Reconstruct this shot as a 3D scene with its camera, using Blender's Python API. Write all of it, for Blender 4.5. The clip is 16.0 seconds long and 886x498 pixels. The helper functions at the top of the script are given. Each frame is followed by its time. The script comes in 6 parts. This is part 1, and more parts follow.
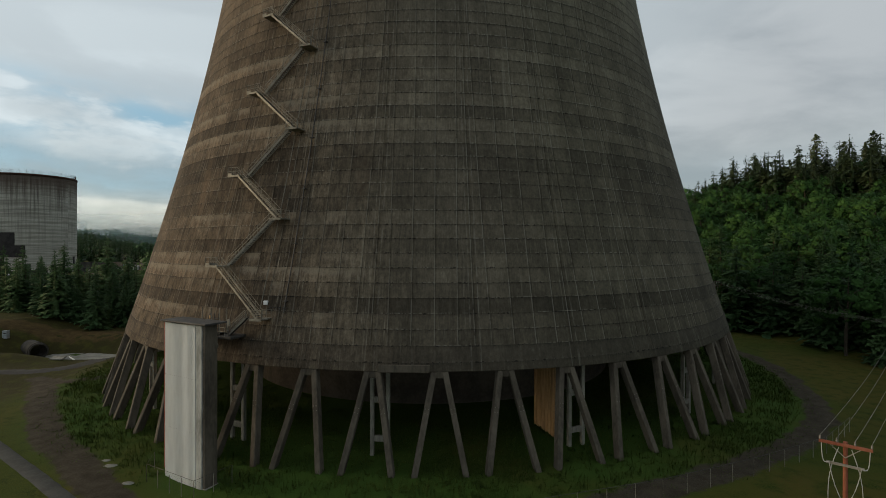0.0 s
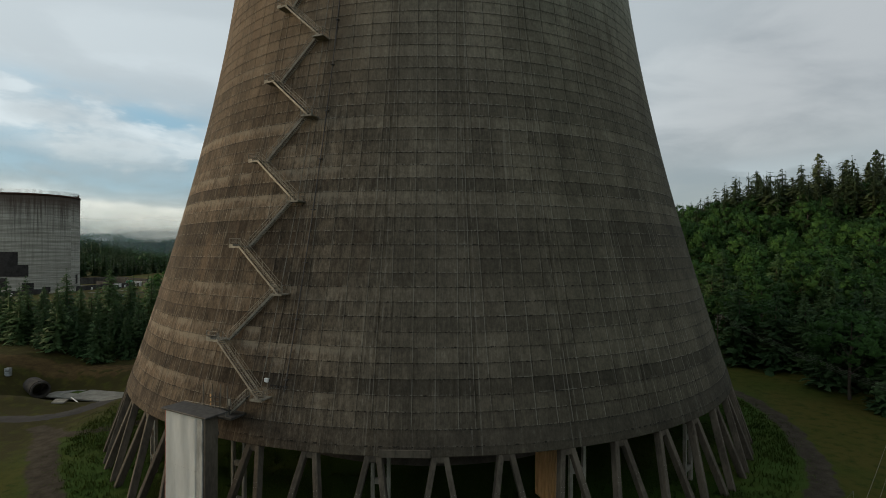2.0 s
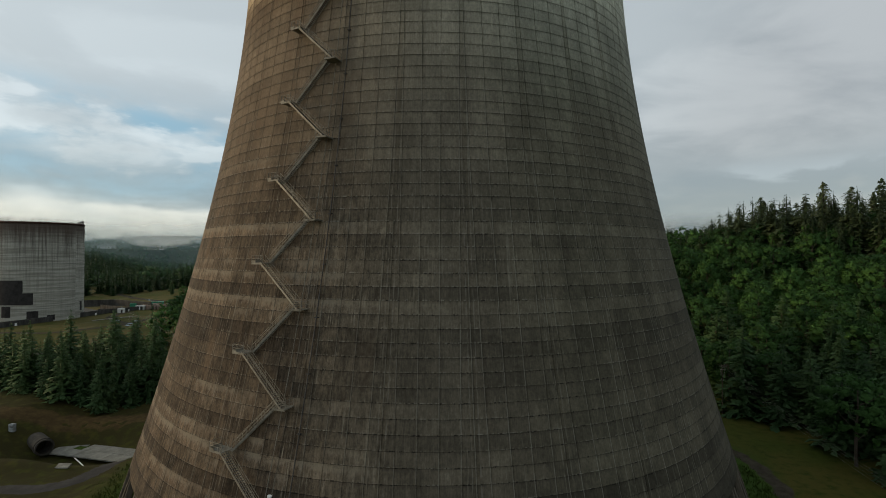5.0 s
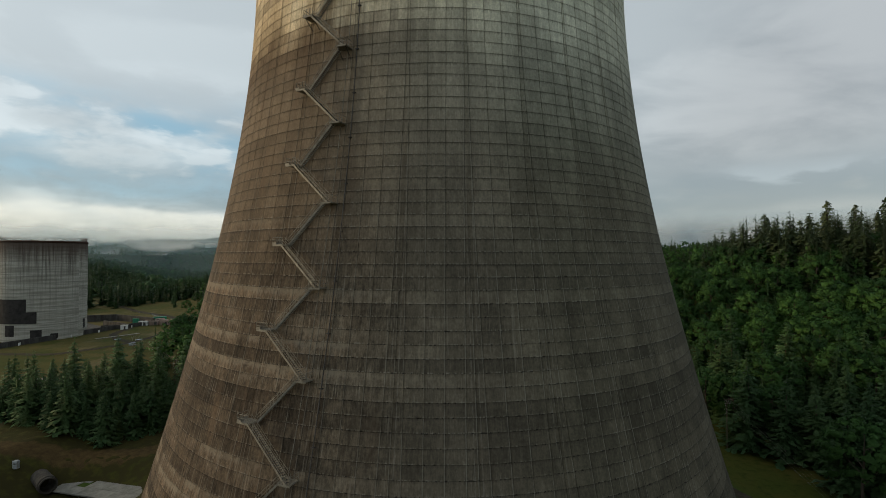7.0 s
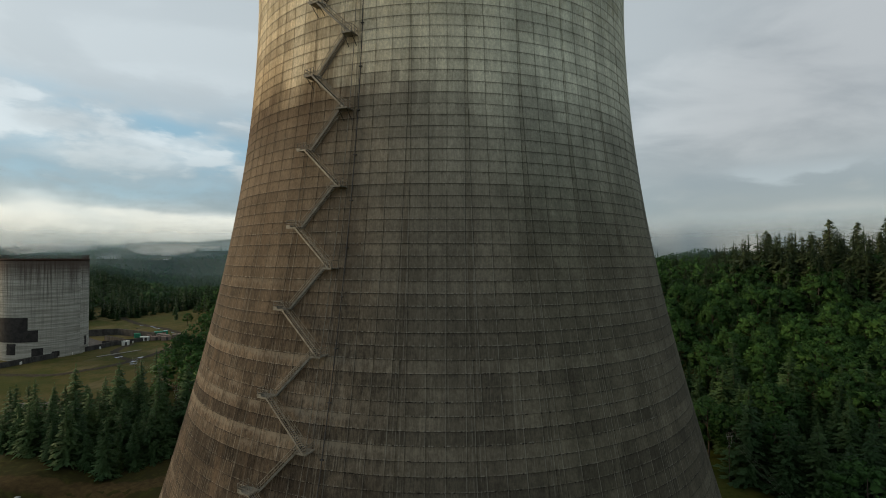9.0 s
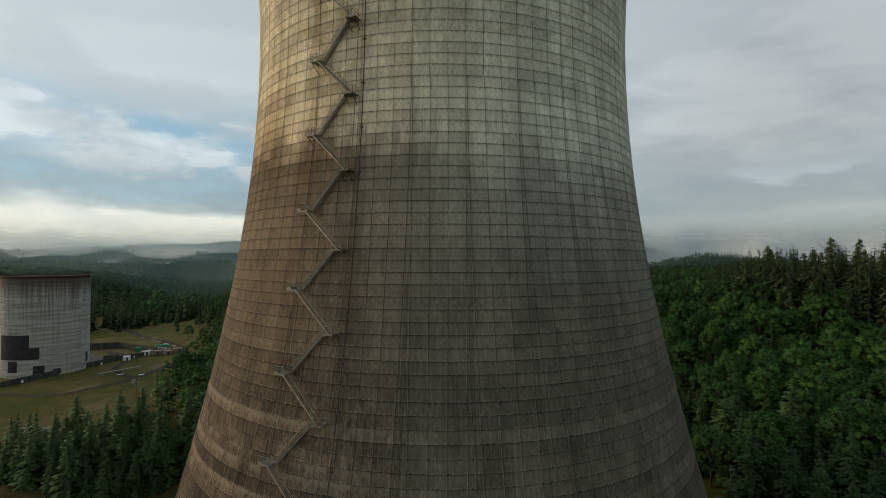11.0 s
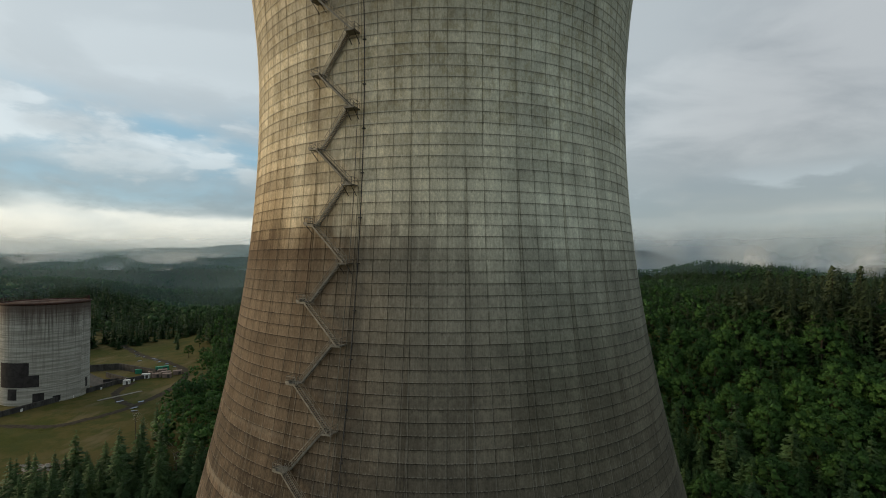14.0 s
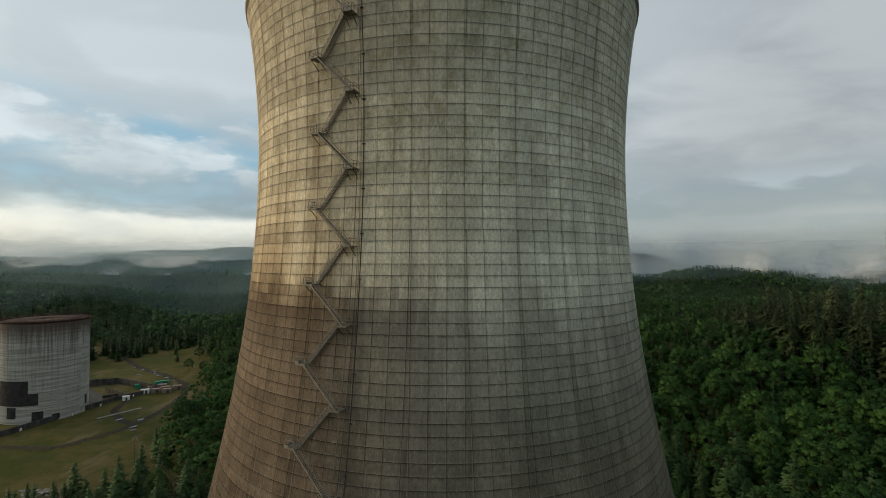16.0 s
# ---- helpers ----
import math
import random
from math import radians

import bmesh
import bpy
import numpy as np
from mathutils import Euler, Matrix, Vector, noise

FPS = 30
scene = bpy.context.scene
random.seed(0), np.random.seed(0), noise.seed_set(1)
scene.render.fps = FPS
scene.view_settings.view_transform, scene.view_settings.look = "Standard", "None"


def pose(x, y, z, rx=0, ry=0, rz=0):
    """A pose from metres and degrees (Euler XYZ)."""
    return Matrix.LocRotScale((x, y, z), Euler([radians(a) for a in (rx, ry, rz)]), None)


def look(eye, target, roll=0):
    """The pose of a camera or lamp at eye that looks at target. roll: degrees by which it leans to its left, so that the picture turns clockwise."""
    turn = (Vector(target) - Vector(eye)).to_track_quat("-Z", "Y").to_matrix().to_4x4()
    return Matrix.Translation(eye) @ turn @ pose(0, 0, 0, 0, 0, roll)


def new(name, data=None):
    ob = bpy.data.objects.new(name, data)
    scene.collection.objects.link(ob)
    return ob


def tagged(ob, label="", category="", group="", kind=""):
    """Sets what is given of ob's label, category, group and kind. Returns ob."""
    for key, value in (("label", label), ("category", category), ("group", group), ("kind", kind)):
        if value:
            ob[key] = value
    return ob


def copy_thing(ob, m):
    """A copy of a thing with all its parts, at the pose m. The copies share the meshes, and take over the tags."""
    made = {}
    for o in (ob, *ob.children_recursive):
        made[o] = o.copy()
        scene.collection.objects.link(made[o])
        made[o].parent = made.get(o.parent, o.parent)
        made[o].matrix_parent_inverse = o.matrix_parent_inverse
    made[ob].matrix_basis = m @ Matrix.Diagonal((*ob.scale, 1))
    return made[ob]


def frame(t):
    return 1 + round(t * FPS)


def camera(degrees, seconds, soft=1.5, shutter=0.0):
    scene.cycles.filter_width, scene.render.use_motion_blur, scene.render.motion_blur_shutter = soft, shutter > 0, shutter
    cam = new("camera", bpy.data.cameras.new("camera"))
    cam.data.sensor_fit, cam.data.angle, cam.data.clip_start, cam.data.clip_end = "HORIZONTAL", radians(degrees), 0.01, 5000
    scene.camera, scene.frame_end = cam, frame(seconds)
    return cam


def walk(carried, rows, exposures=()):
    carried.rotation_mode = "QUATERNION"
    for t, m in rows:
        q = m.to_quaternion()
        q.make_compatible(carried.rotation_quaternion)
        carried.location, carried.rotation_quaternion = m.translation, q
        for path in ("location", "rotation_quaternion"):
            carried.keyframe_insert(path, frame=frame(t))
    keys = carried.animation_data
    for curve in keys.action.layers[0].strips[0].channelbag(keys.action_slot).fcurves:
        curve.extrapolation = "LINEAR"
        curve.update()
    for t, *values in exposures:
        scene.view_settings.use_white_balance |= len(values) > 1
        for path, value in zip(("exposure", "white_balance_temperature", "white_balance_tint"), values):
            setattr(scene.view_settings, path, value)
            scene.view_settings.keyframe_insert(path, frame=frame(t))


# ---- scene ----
# The tower's axis is the world's z axis; the drone climbs in front of it.
cam = camera(84.05, 16.0, soft=0.9)
START = (2.7, -116.56)
ROLL = -0.09
# seconds, drift to the right, drift ahead, height, yaw, pitch
ROWS = [
    (0.0, 0.00, 0.00, 24.47, 0.00, -0.07),
    (0.5, 0.07, 0.01, 26.83, 0.11, 0.03),
    (1.0, 0.15, 0.02, 29.13, 0.14, 0.08),
    (1.5, 0.18, 0.03, 31.43, 0.21, 0.14),
    (2.0, 0.14, 0.04, 33.76, 0.24, 0.22),
    (2.5, 0.10, 0.05, 36.13, 0.32, 0.29),
    (3.0, 0.11, 0.07, 38.45, 0.36, 0.35),
    (3.5, 0.16, 0.08, 40.79, 0.42, 0.38),
    (4.0, 0.17, 0.09, 43.17, 0.47, 0.43),
    (6.5, -0.31, 0.14, 54.78, 0.74, 0.72),
    (7.0, -0.40, 0.15, 57.08, 0.79, 0.79),
    (7.5, -0.42, 0.16, 59.38, 0.84, 0.83),
    (8.0, -0.39, 0.17, 61.69, 0.87, 0.86),
    (8.5, -0.41, 0.19, 64.01, 0.90, 0.92),
    (9.0, -0.39, 0.20, 66.33, 0.93, 0.96),
    (11.5, -0.42, 0.25, 78.05, 1.09, 1.05),
    (12.0, -0.41, 0.26, 80.36, 1.12, 1.09),
    (12.5, -0.35, 0.27, 82.68, 1.11, 1.14),
    (13.0, -0.31, 0.28, 84.99, 1.12, 1.18),
    (13.5, -0.24, 0.30, 87.30, 1.11, 1.22),
    (14.0, -0.21, 0.31, 89.62, 1.12, 1.25),
    (14.5, -0.19, 0.32, 91.94, 1.12, 1.29),
    (15.0, -0.18, 0.33, 94.28, 1.12, 1.33),
    (15.5, -0.17, 0.34, 96.62, 1.12, 1.37),
    (16.0, -0.17, 0.35, 98.93, 1.12, 1.40),
]
walk(cam, [(t, pose(START[0] + x, START[1] + y, z, 90 + pitch, ROLL, yaw)) for t, x, y, z, yaw, pitch in ROWS])

# ---- world and sun ----
SUN_AZ, SUN_EL = radians(-79), radians(12)      # azimuth from +y, positive to +x


def build_world():
    w = bpy.data.worlds.new("overcast_sky")
    scene.world = w
    w.use_nodes = True
    nt = w.node_tree
    nt.nodes.clear()
    N, L = nt.nodes.new, nt.links.new

    def math_node(op, a, b=None, clamp=False):
        n = N("ShaderNodeMath")
        n.operation, n.use_clamp = op, clamp
        for i, v in enumerate((a, b)):
            if v is None:
                continue
            if isinstance(v, (int, float)):
                n.inputs[i].default_value = v
            else:
                L(v, n.inputs[i])
        return n.outputs[0]

    def mix(fac, a, b):
        n = N("ShaderNodeMix")
        n.data_type = "RGBA"
        for i, v in ((0, fac), (6, a), (7, b)):
            if isinstance(v, (int, float)):
                n.inputs[i].default_value = v
            elif isinstance(v, tuple):
                n.inputs[i].default_value = (*v, 1)
            else:
                L(v, n.inputs[i])
        return n.outputs[2]

    def ramp(v, lo, hi):
        n = N("ShaderNodeMapRange")
        n.interpolation_type = "SMOOTHSTEP"
        n.inputs[1].default_value, n.inputs[2].default_value = lo, hi
        L(v, n.inputs[0])
        return n.outputs[0]

    sky = N("ShaderNodeTexSky")
    sky.sky_type, sky.sun_disc = "NISHITA", False
    sky.sun_elevation, sky.sun_rotation = SUN_EL, SUN_AZ
    tc = N("ShaderNodeTexCoord")
    sep = N("ShaderNodeSeparateXYZ")
    L(tc.outputs["Generated"], sep.inputs[0])
    up = math_node("MAXIMUM", sep.outputs[2], 0.0)
    den = math_node("ADD", up, 0.16)
    comb = N("ShaderNodeCombineXYZ")
    L(math_node("DIVIDE", sep.outputs[0], den), comb.inputs[0])
    L(math_node("DIVIDE", sep.outputs[1], den), comb.inputs[1])

    def clouds(scale, detail, offset, stretch=1.0):
        m = N("ShaderNodeMapping")
        m.inputs[1].default_value = offset
        m.inputs[3].default_value = (1.0, stretch, 1.0)
        L(comb.outputs[0], m.inputs[0])
        n = N("ShaderNodeTexNoise")
        n.inputs["Scale"].default_value, n.inputs["Detail"].default_value = scale, detail
        n.inputs["Roughness"].default_value, n.inputs["Distortion"].default_value = 0.55, 0.35
        L(m.outputs[0], n.inputs[0])
        return n.outputs[0]

    big = clouds(0.50, 4, (3.1, 1.7, 0))
    fine = clouds(1.25, 8, (7.3, 2.2, 0), 1.3)
    body = math_node("ADD", math_node("MULTIPLY", big, 0.55), math_node("MULTIPLY", fine, 0.45))

    def towards(x, y, z):
        d = N("ShaderNodeVectorMath")
        d.operation = "DOT_PRODUCT"
        L(tc.outputs["Generated"], d.inputs[0])
        d.inputs[1].default_value = Vector((x, y, z)).normalized()
        return d.outputs[1]

    side = ramp(towards(math.sin(SUN_AZ), math.cos(SUN_AZ), 0.0), -0.75, 0.95)
    deck = mix(ramp(body, 0.42, 0.58), (0.29, 0.325, 0.355), (0.60, 0.62, 0.64))
    deck = mix(math_node("MULTIPLY", side, 0.70), deck, (0.70, 0.74, 0.77))
    # long flat streaks low in the sky
    flat = N("ShaderNodeMapping")
    flat.inputs[3].default_value = (1.0, 1.0, 2.7)
    L(tc.outputs["Generated"], flat.inputs[0])

    def streaks(scale, off):
        n = N("ShaderNodeTexNoise")
        n.noise_dimensions = "4D"
        n.inputs["W"].default_value = off
        n.inputs["Scale"].default_value, n.inputs["Detail"].default_value = scale, 7
        n.inputs["Roughness"].default_value, n.inputs["Distortion"].default_value = 0.52, 0.3
        L(flat.outputs[0], n.inputs["Vector"])
        return n.outputs[0]

    long_a, long_b = streaks(2.3, 2.3), streaks(4.2, 8.1)
    long_c = streaks(13.0, 4.4)
    wav = math_node("ADD", up, math_node("MULTIPLY", math_node("SUBTRACT", long_a, 0.5), 0.12))
    # thin places where the blue shows through
    thin = math_node("MULTIPLY", math_node("MULTIPLY", ramp(towards(-0.55, 0.84, 0.17), 0.74, 0.93), math_node("ADD", 0.30, math_node("MULTIPLY", ramp(long_b, 0.58, 0.44), 0.70))), math_node("MULTIPLY", ramp(wav, 0.31, 0.22), ramp(wav, 0.08, 0.12)))
    deck = mix(math_node("MULTIPLY", thin, 0.95), deck, (0.235, 0.42, 0.56))
    puff = math_node("MULTIPLY", math_node("MULTIPLY", ramp(towards(-0.55, 0.84, 0.17), 0.74, 0.93), ramp(math_node("ADD", math_node("MULTIPLY", long_b, 0.6), math_node("MULTIPLY", long_c, 0.4)), 0.51, 0.58)), math_node("MULTIPLY", ramp(wav, 0.34, 0.24), ramp(wav, 0.09, 0.13)))
    deck = mix(math_node("MULTIPLY", puff, 0.85), deck, (0.70, 0.75, 0.79))
    # grey undersides over the open strip, and broken rolls higher up
    under = math_node("MULTIPLY", math_node("MULTIPLY", ramp(wav, 0.065, 0.09), ramp(wav, 0.19, 0.11)), ramp(long_b, 0.34, 0.50))
    deck = mix(math_node("MULTIPLY", under, 0.90), deck, (0.215, 0.29, 0.36))
    rolls = math_node("MULTIPLY", ramp(long_a, 0.46, 0.58), ramp(up, 0.08, 0.18))
    deck = mix(math_node("MULTIPLY", rolls, 0.62), deck, (0.41, 0.445, 0.475))
    rose = math_node("MULTIPLY", ramp(towards(0.70, 0.75, 0.10), 0.88, 0.99), 0.42)
    deck = mix(rose, deck, (0.38, 0.355, 0.355))
    gleam = math_node("MULTIPLY", math_node("MULTIPLY", ramp(wav, 0.07, 0.10), ramp(wav, 0.16, 0.12)), ramp(long_b, 0.56, 0.64))
    deck = mix(math_node("MULTIPLY", gleam, 0.6), deck, (0.60, 0.65, 0.70))
    # the open strip under the cloud deck, cream towards the hidden sun
    low = math_node("ADD", up, math_node("MULTIPLY", math_node("SUBTRACT", long_b, 0.5), 0.06))
    strip = math_node("MULTIPLY", math_node("MULTIPLY", ramp(low, 0.084, 0.070), ramp(low, 0.006, 0.036)), math_node("ADD", 0.35, math_node("ADD", math_node("MULTIPLY", ramp(long_b, 0.40, 0.56), 0.30), math_node("MULTIPLY", ramp(long_c, 0.40, 0.58), 0.40))))
    deck = mix(math_node("MULTIPLY", strip, 0.92), deck, mix(ramp(side, 0.35, 0.85), (0.33, 0.375, 0.42), (0.90, 0.88, 0.84)))
    # brighter overhead on the sun's side, duller low down away from it
    deck = mix(math_node("MULTIPLY", math_node("MULTIPLY", side, ramp(up, 0.20, 0.38)), 0.45), deck, (0.74, 0.78, 0.80))
    deck = mix(math_node("MULTIPLY", math_node("MULTIPLY", ramp(side, 0.62, 0.30), ramp(up, 0.24, 0.06)), 0.45), deck, (0.34, 0.375, 0.395))
    tint = N("ShaderNodeMix")
    tint.data_type, tint.blend_type = "RGBA", "MULTIPLY"
    tint.inputs[0].default_value = 1.0
    L(deck, tint.inputs[6])
    tint.inputs[7].default_value = (0.965, 1.0, 0.985, 1)
    deck = mix(0.03, tint.outputs[2], sky.outputs[0])
    gain = 0.90
    bg = N("ShaderNodeBackground")
    L(deck, bg.inputs[0])
    bg.inputs[1].default_value = gain
    out = N("ShaderNodeOutputWorld")
    L(bg.outputs[0], out.inputs[0])


build_world()
sun = new("sun", bpy.data.lights.new("sun", "SUN"))
sun.data.energy, sun.data.angle, sun.data.color = 2.2, radians(26), (1.0, 0.76, 0.46)
sun.matrix_world = look((0, 0, 0), (-math.sin(SUN_AZ) * math.cos(SUN_EL), -math.cos(SUN_AZ) * math.cos(SUN_EL), -math.sin(SUN_EL)))


# ---- materials ----
class Mat:
    """A short way to write node materials."""

    def __init__(self, name, rough=0.85, metal=0.0):
        self.m = bpy.data.materials.new(name)
        self.m.use_nodes = True
        self.nt = self.m.node_tree
        self.b = self.nt.nodes["Principled BSDF"]
        self.b.inputs["Roughness"].default_value = rough
        self.b.inputs["Metallic"].default_value = metal
        self.b.inputs["Specular IOR Level"].default_value = 0.06 if rough >= 0.95 else 0.16

    def put(self, node, i, v):
        if v is None:
            return
        if isinstance(v, (int, float)):
            node.inputs[i].default_value = v
        elif isinstance(v, tuple):
            node.inputs[i].default_value = (*v, 1) if len(v) == 3 and node.inputs[i].type == "RGBA" else v
        else:
            self.nt.links.new(v, node.inputs[i])

    def node(self, kind):
        return self.nt.nodes.new(kind)

    def coords(self, scale=(1, 1, 1), which="Object"):
        t, m = self.node("ShaderNodeTexCoord"), self.node("ShaderNodeMapping")
        self.nt.links.new(t.outputs[which], m.inputs[0])
        m.inputs[3].default_value = scale
        return m.outputs[0]

    def noise(self, scale, detail=4, stretch=(1, 1, 1), rough=0.55, vec=None):
        n = self.node("ShaderNodeTexNoise")
        self.put(n, "Vector", vec if vec is not None else self.coords(stretch))
        n.inputs["Scale"].default_value, n.inputs["Detail"].default_value, n.inputs["Roughness"].default_value = scale, detail, rough
        return n.outputs[0]

    def math(self, op, a, b=None, clamp=False):
        n = self.node("ShaderNodeMath")
        n.operation, n.use_clamp = op, clamp
        self.put(n, 0, a), self.put(n, 1, b)
        return n.outputs[0]

    def ramp(self, v, lo, hi, a=0.0, b=1.0):
        n = self.node("ShaderNodeMapRange")
        n.interpolation_type = "SMOOTHSTEP"
        for i, x in enumerate((v, lo, hi, a, b)):
            self.put(n, i, x)
        return n.outputs[0]

    def mix(self, fac, a, b, blend="MIX"):
        n = self.node("ShaderNodeMix")
        n.data_type, n.blend_type = "RGBA", blend
        self.put(n, 0, fac), self.put(n, 6, a), self.put(n, 7, b)
        return n.outputs[2]

    def color(self, c):
        self.put(self.b, "Base Color", c)
        return self

    def bump(self, h, dist=0.02, strength=0.6):
        n = self.node("ShaderNodeBump")
        n.inputs["Strength"].default_value, n.inputs["Distance"].default_value = strength, dist
        self.put(n, "Height", h)
        self.nt.links.new(n.outputs[0], self.b.inputs["Normal"])
        return self

    def island(self):
        return self.node("ShaderNodeNewGeometry").outputs["Random Per Island"]

    def per_object(self):
        return self.node("ShaderNodeObjectInfo").outputs["Random"]

    def attr(self, name):
        n = self.node("ShaderNodeAttribute")
        n.attribute_name = name
        return n.outputs["Fac"]


def simple(name, a, b, scale=2.0, rough=0.8, metal=0.0, bump=0.0, stretch=(1, 1, 1), detail=6):
    m = Mat(name, rough, metal)
    n = m.noise(scale, detail, stretch)
    f = m.noise(scale * 7, 4, stretch)
    v = m.math("ADD", m.math("MULTIPLY", n, 0.65), m.math("MULTIPLY", f, 0.35))
    m.color(m.mix(m.ramp(v, 0.35, 0.65), a, b))
    if bump:
        m.bump(v, bump)
    return m.m


# ---- the shape of the land ----
def step(a, b, v):
    t = np.clip((v - a) / (b - a), 0, 1)
    return t * t * (3 - 2 * t)


def wobble(x, y, s, seed=0.0):
    """Cheap smooth noise from sines, -1 to 1."""
    return (np.sin(x / s + 1.3 * np.sin(y / s * 0.7 + seed) + seed) + np.sin(y / s * 1.1 + 1.7 * np.sin(x / s * 0.6 + 2 * seed))) * 0.5


def land(x, y):
    """Height of the ground."""
    x, y = np.asarray(x, float), np.asarray(y, float)
    r = np.hypot(x, y)
    az = np.degrees(np.arctan2(x, y + 116.0))
    right = step(-10, 8, az)
    left_h = np.interp(r, [0, 104, 110, 120, 160, 220, 560, 700, 900, 1100, 1500, 1900, 2700, 3200, 4300],
                       [0, 0, 1.0, 4.0, 6.5, 9.5, 9.5, 24, 46, 38, 56, 40, 96, 84, 150])
    left_h = left_h + 28 * step(3000, 4200, r) * np.exp(-((az + 24.0) / 9.0) ** 2)
    left_h = left_h - 26 * step(-37, -26, az) * step(560, 820, r) * (1 - step(1200, 1700, r))
    right_h = np.interp(r, [0, 94, 115, 155, 180, 204, 243, 295, 420, 520, 760, 1000, 1300, 1900, 2700, 4300],
                        [0, 0, 4, 14, 21, 30, 43, 47, 48, 42, 30, 42, 78, 46, 40, 40])
    right_h = right_h - 26 * step(27, 21, az) * step(800, 1200, r) * (1 - step(1500, 1800, r)) + 95 * step(2000, 2700, r) * np.exp(-((az - 20.5) / 3.6) ** 2)
    h = left_h * (1 - right) + right_h * right
    h = h * (0.1 + 0.9 * step(-110, -40, y))              # flat where the drone took off
    far = step(350, 1200, r)
    h = h + far * (19 * wobble(x, y, 210, 1.0) + 8 * wobble(x, y, 90, 2.0)) + step(1200, 3000, r) * 26 * wobble(x, y, 520, 4.0)
    # the wooded rise that closes the field to the north
    h = h + 30 * np.exp(-((x + 165) / 75.0) ** 2 - ((y - 430) / 110.0) ** 2)
    # a hollow west of the tower, where the slab lies
    q = ((x + 90) / np.where(x > -90, 18.0, 22.0)) ** 2 + ((y - 9) / 11.0) ** 2
    h = h - 4.3 * np.exp(-np.minimum(q, 12.0) ** 2) * step(66, 76, r)
    h = h - 1.2 * step(-60, -78, x) * step(-55, -25, y) * (1 - step(0, 20, y)) * step(66, 76, r)
    # the low mound between road and hollow, and the sunk ground at the lift shaft
    h = h + 2.4 * np.exp(-((x + 97) / 11.0) ** 2 - ((y + 2.5) / 4.5) ** 2) - 0.55 * np.exp(-((x + 24.5) / 5.0) ** 2 - ((y + 65.5) / 3.6) ** 2)
    return h + 0.22 * wobble(x, y, 9, 3.0) * step(66, 90, r) * (1 - step(130, 160, r))


def ground_mesh():
    radii = np.concatenate([np.linspace(0, 60, 13), np.linspace(62, 130, 69), np.geomspace(133, 4700, 90)])
    n = 360
    a = np.linspace(0, 2 * np.pi, n, endpoint=False)
    X, Y = radii[:, None] * np.sin(a), radii[:, None] * np.cos(a)
    verts = np.stack([X, Y, land(X, Y)], -1).reshape(-1, 3)
    faces = [(i * n + j, (i + 1) * n + j, (i + 1) * n + (j + 1) % n, i * n + (j + 1) % n) for i in range(len(radii) - 1) for j in range(n)]
    return verts, faces


def mesh_of(name, verts, faces, mats, smooth=False, index=None):
    me = bpy.data.meshes.new(name)
    me.from_pydata([tuple(v) for v in verts], [], [tuple(f) for f in faces])
    for m in (mats if isinstance(mats, (list, tuple)) else [mats]):
        me.materials.append(m)
    if index is not None:
        me.polygons.foreach_set("material_index", index)
    if smooth:
        me.polygons.foreach_set("use_smooth", [True] * len(me.polygons))
    me.update()
    return me


def thing(name, label, category, group="", kind="", at=(0, 0, 0)):
    ob = new(name)
    ob.location = at
    ob.empty_display_size = 0.3
    return tagged(ob, label, category, group, kind)


def part(name, me, parent, label="", at=None):
    ob = new(name, me)
    ob.parent = parent
    if at is not None:
        ob.matrix_basis = at
    if label:
        tagged(ob, label)
    return ob


def boxes(name, specs, mat, bevel=0.0):
    """One mesh of boxes: each (centre, size, rotation matrix or None)."""
    bm = bmesh.new()
    for c, s, rot in specs:
        m = Matrix.Translation(c) @ (rot.to_4x4() if rot is not None else Matrix.Identity(4)) @ Matrix.Diagonal((*s, 1))
        bmesh.ops.create_cube(bm, size=1, matrix=m)
    if bevel:
        bmesh.ops.bevel(bm, geom=list(bm.edges), offset=bevel, segments=1, affect="EDGES")
    me = bpy.data.meshes.new(name)
    bm.to_mesh(me)
    bm.free()
    me.materials.append(mat)
    return me


def beam(name, a, b, w, d, mat, bevel=0.0, side=(0, 0, 1)):
    """A bar from a to b, w wide across and d deep towards side."""
    a, b = Vector(a), Vector(b)
    z = (b - a).normalized()
    x = z.cross(Vector(side)).normalized()
    y = z.cross(x)
    rot = Matrix((x, y, z)).transposed()
    return boxes(name, [((a + b) / 2, (w, d, (b - a).length), rot)], mat, bevel)


def tube(name, pts, radius, mat, sides=6):
    """A round bar along a line of points."""
    pts = [Vector(p) for p in pts]
    verts, faces = [], []
    for i, p in enumerate(pts):
        d = (pts[min(i + 1, len(pts) - 1)] - pts[max(i - 1, 0)]).normalized()
        u = d.cross(Vector((0, 0, 1)) if abs(d.z) < 0.95 else Vector((1, 0, 0))).normalized()
        v = d.cross(u)
        rr = radius[i] if isinstance(radius, (list, tuple)) else radius
        verts += [p + rr * (math.cos(k * math.tau / sides) * u + math.sin(k * math.tau / sides) * v) for k in range(sides)]
    for i in range(len(pts) - 1):
        faces += [(i * sides + k, i * sides + (k + 1) % sides, (i + 1) * sides + (k + 1) % sides, (i + 1) * sides + k) for k in range(sides)]
    faces += [tuple(range(sides))[::-1], tuple((len(pts) - 1) * sides + k for k in range(sides))]
    return mesh_of(name, verts, faces, mat)


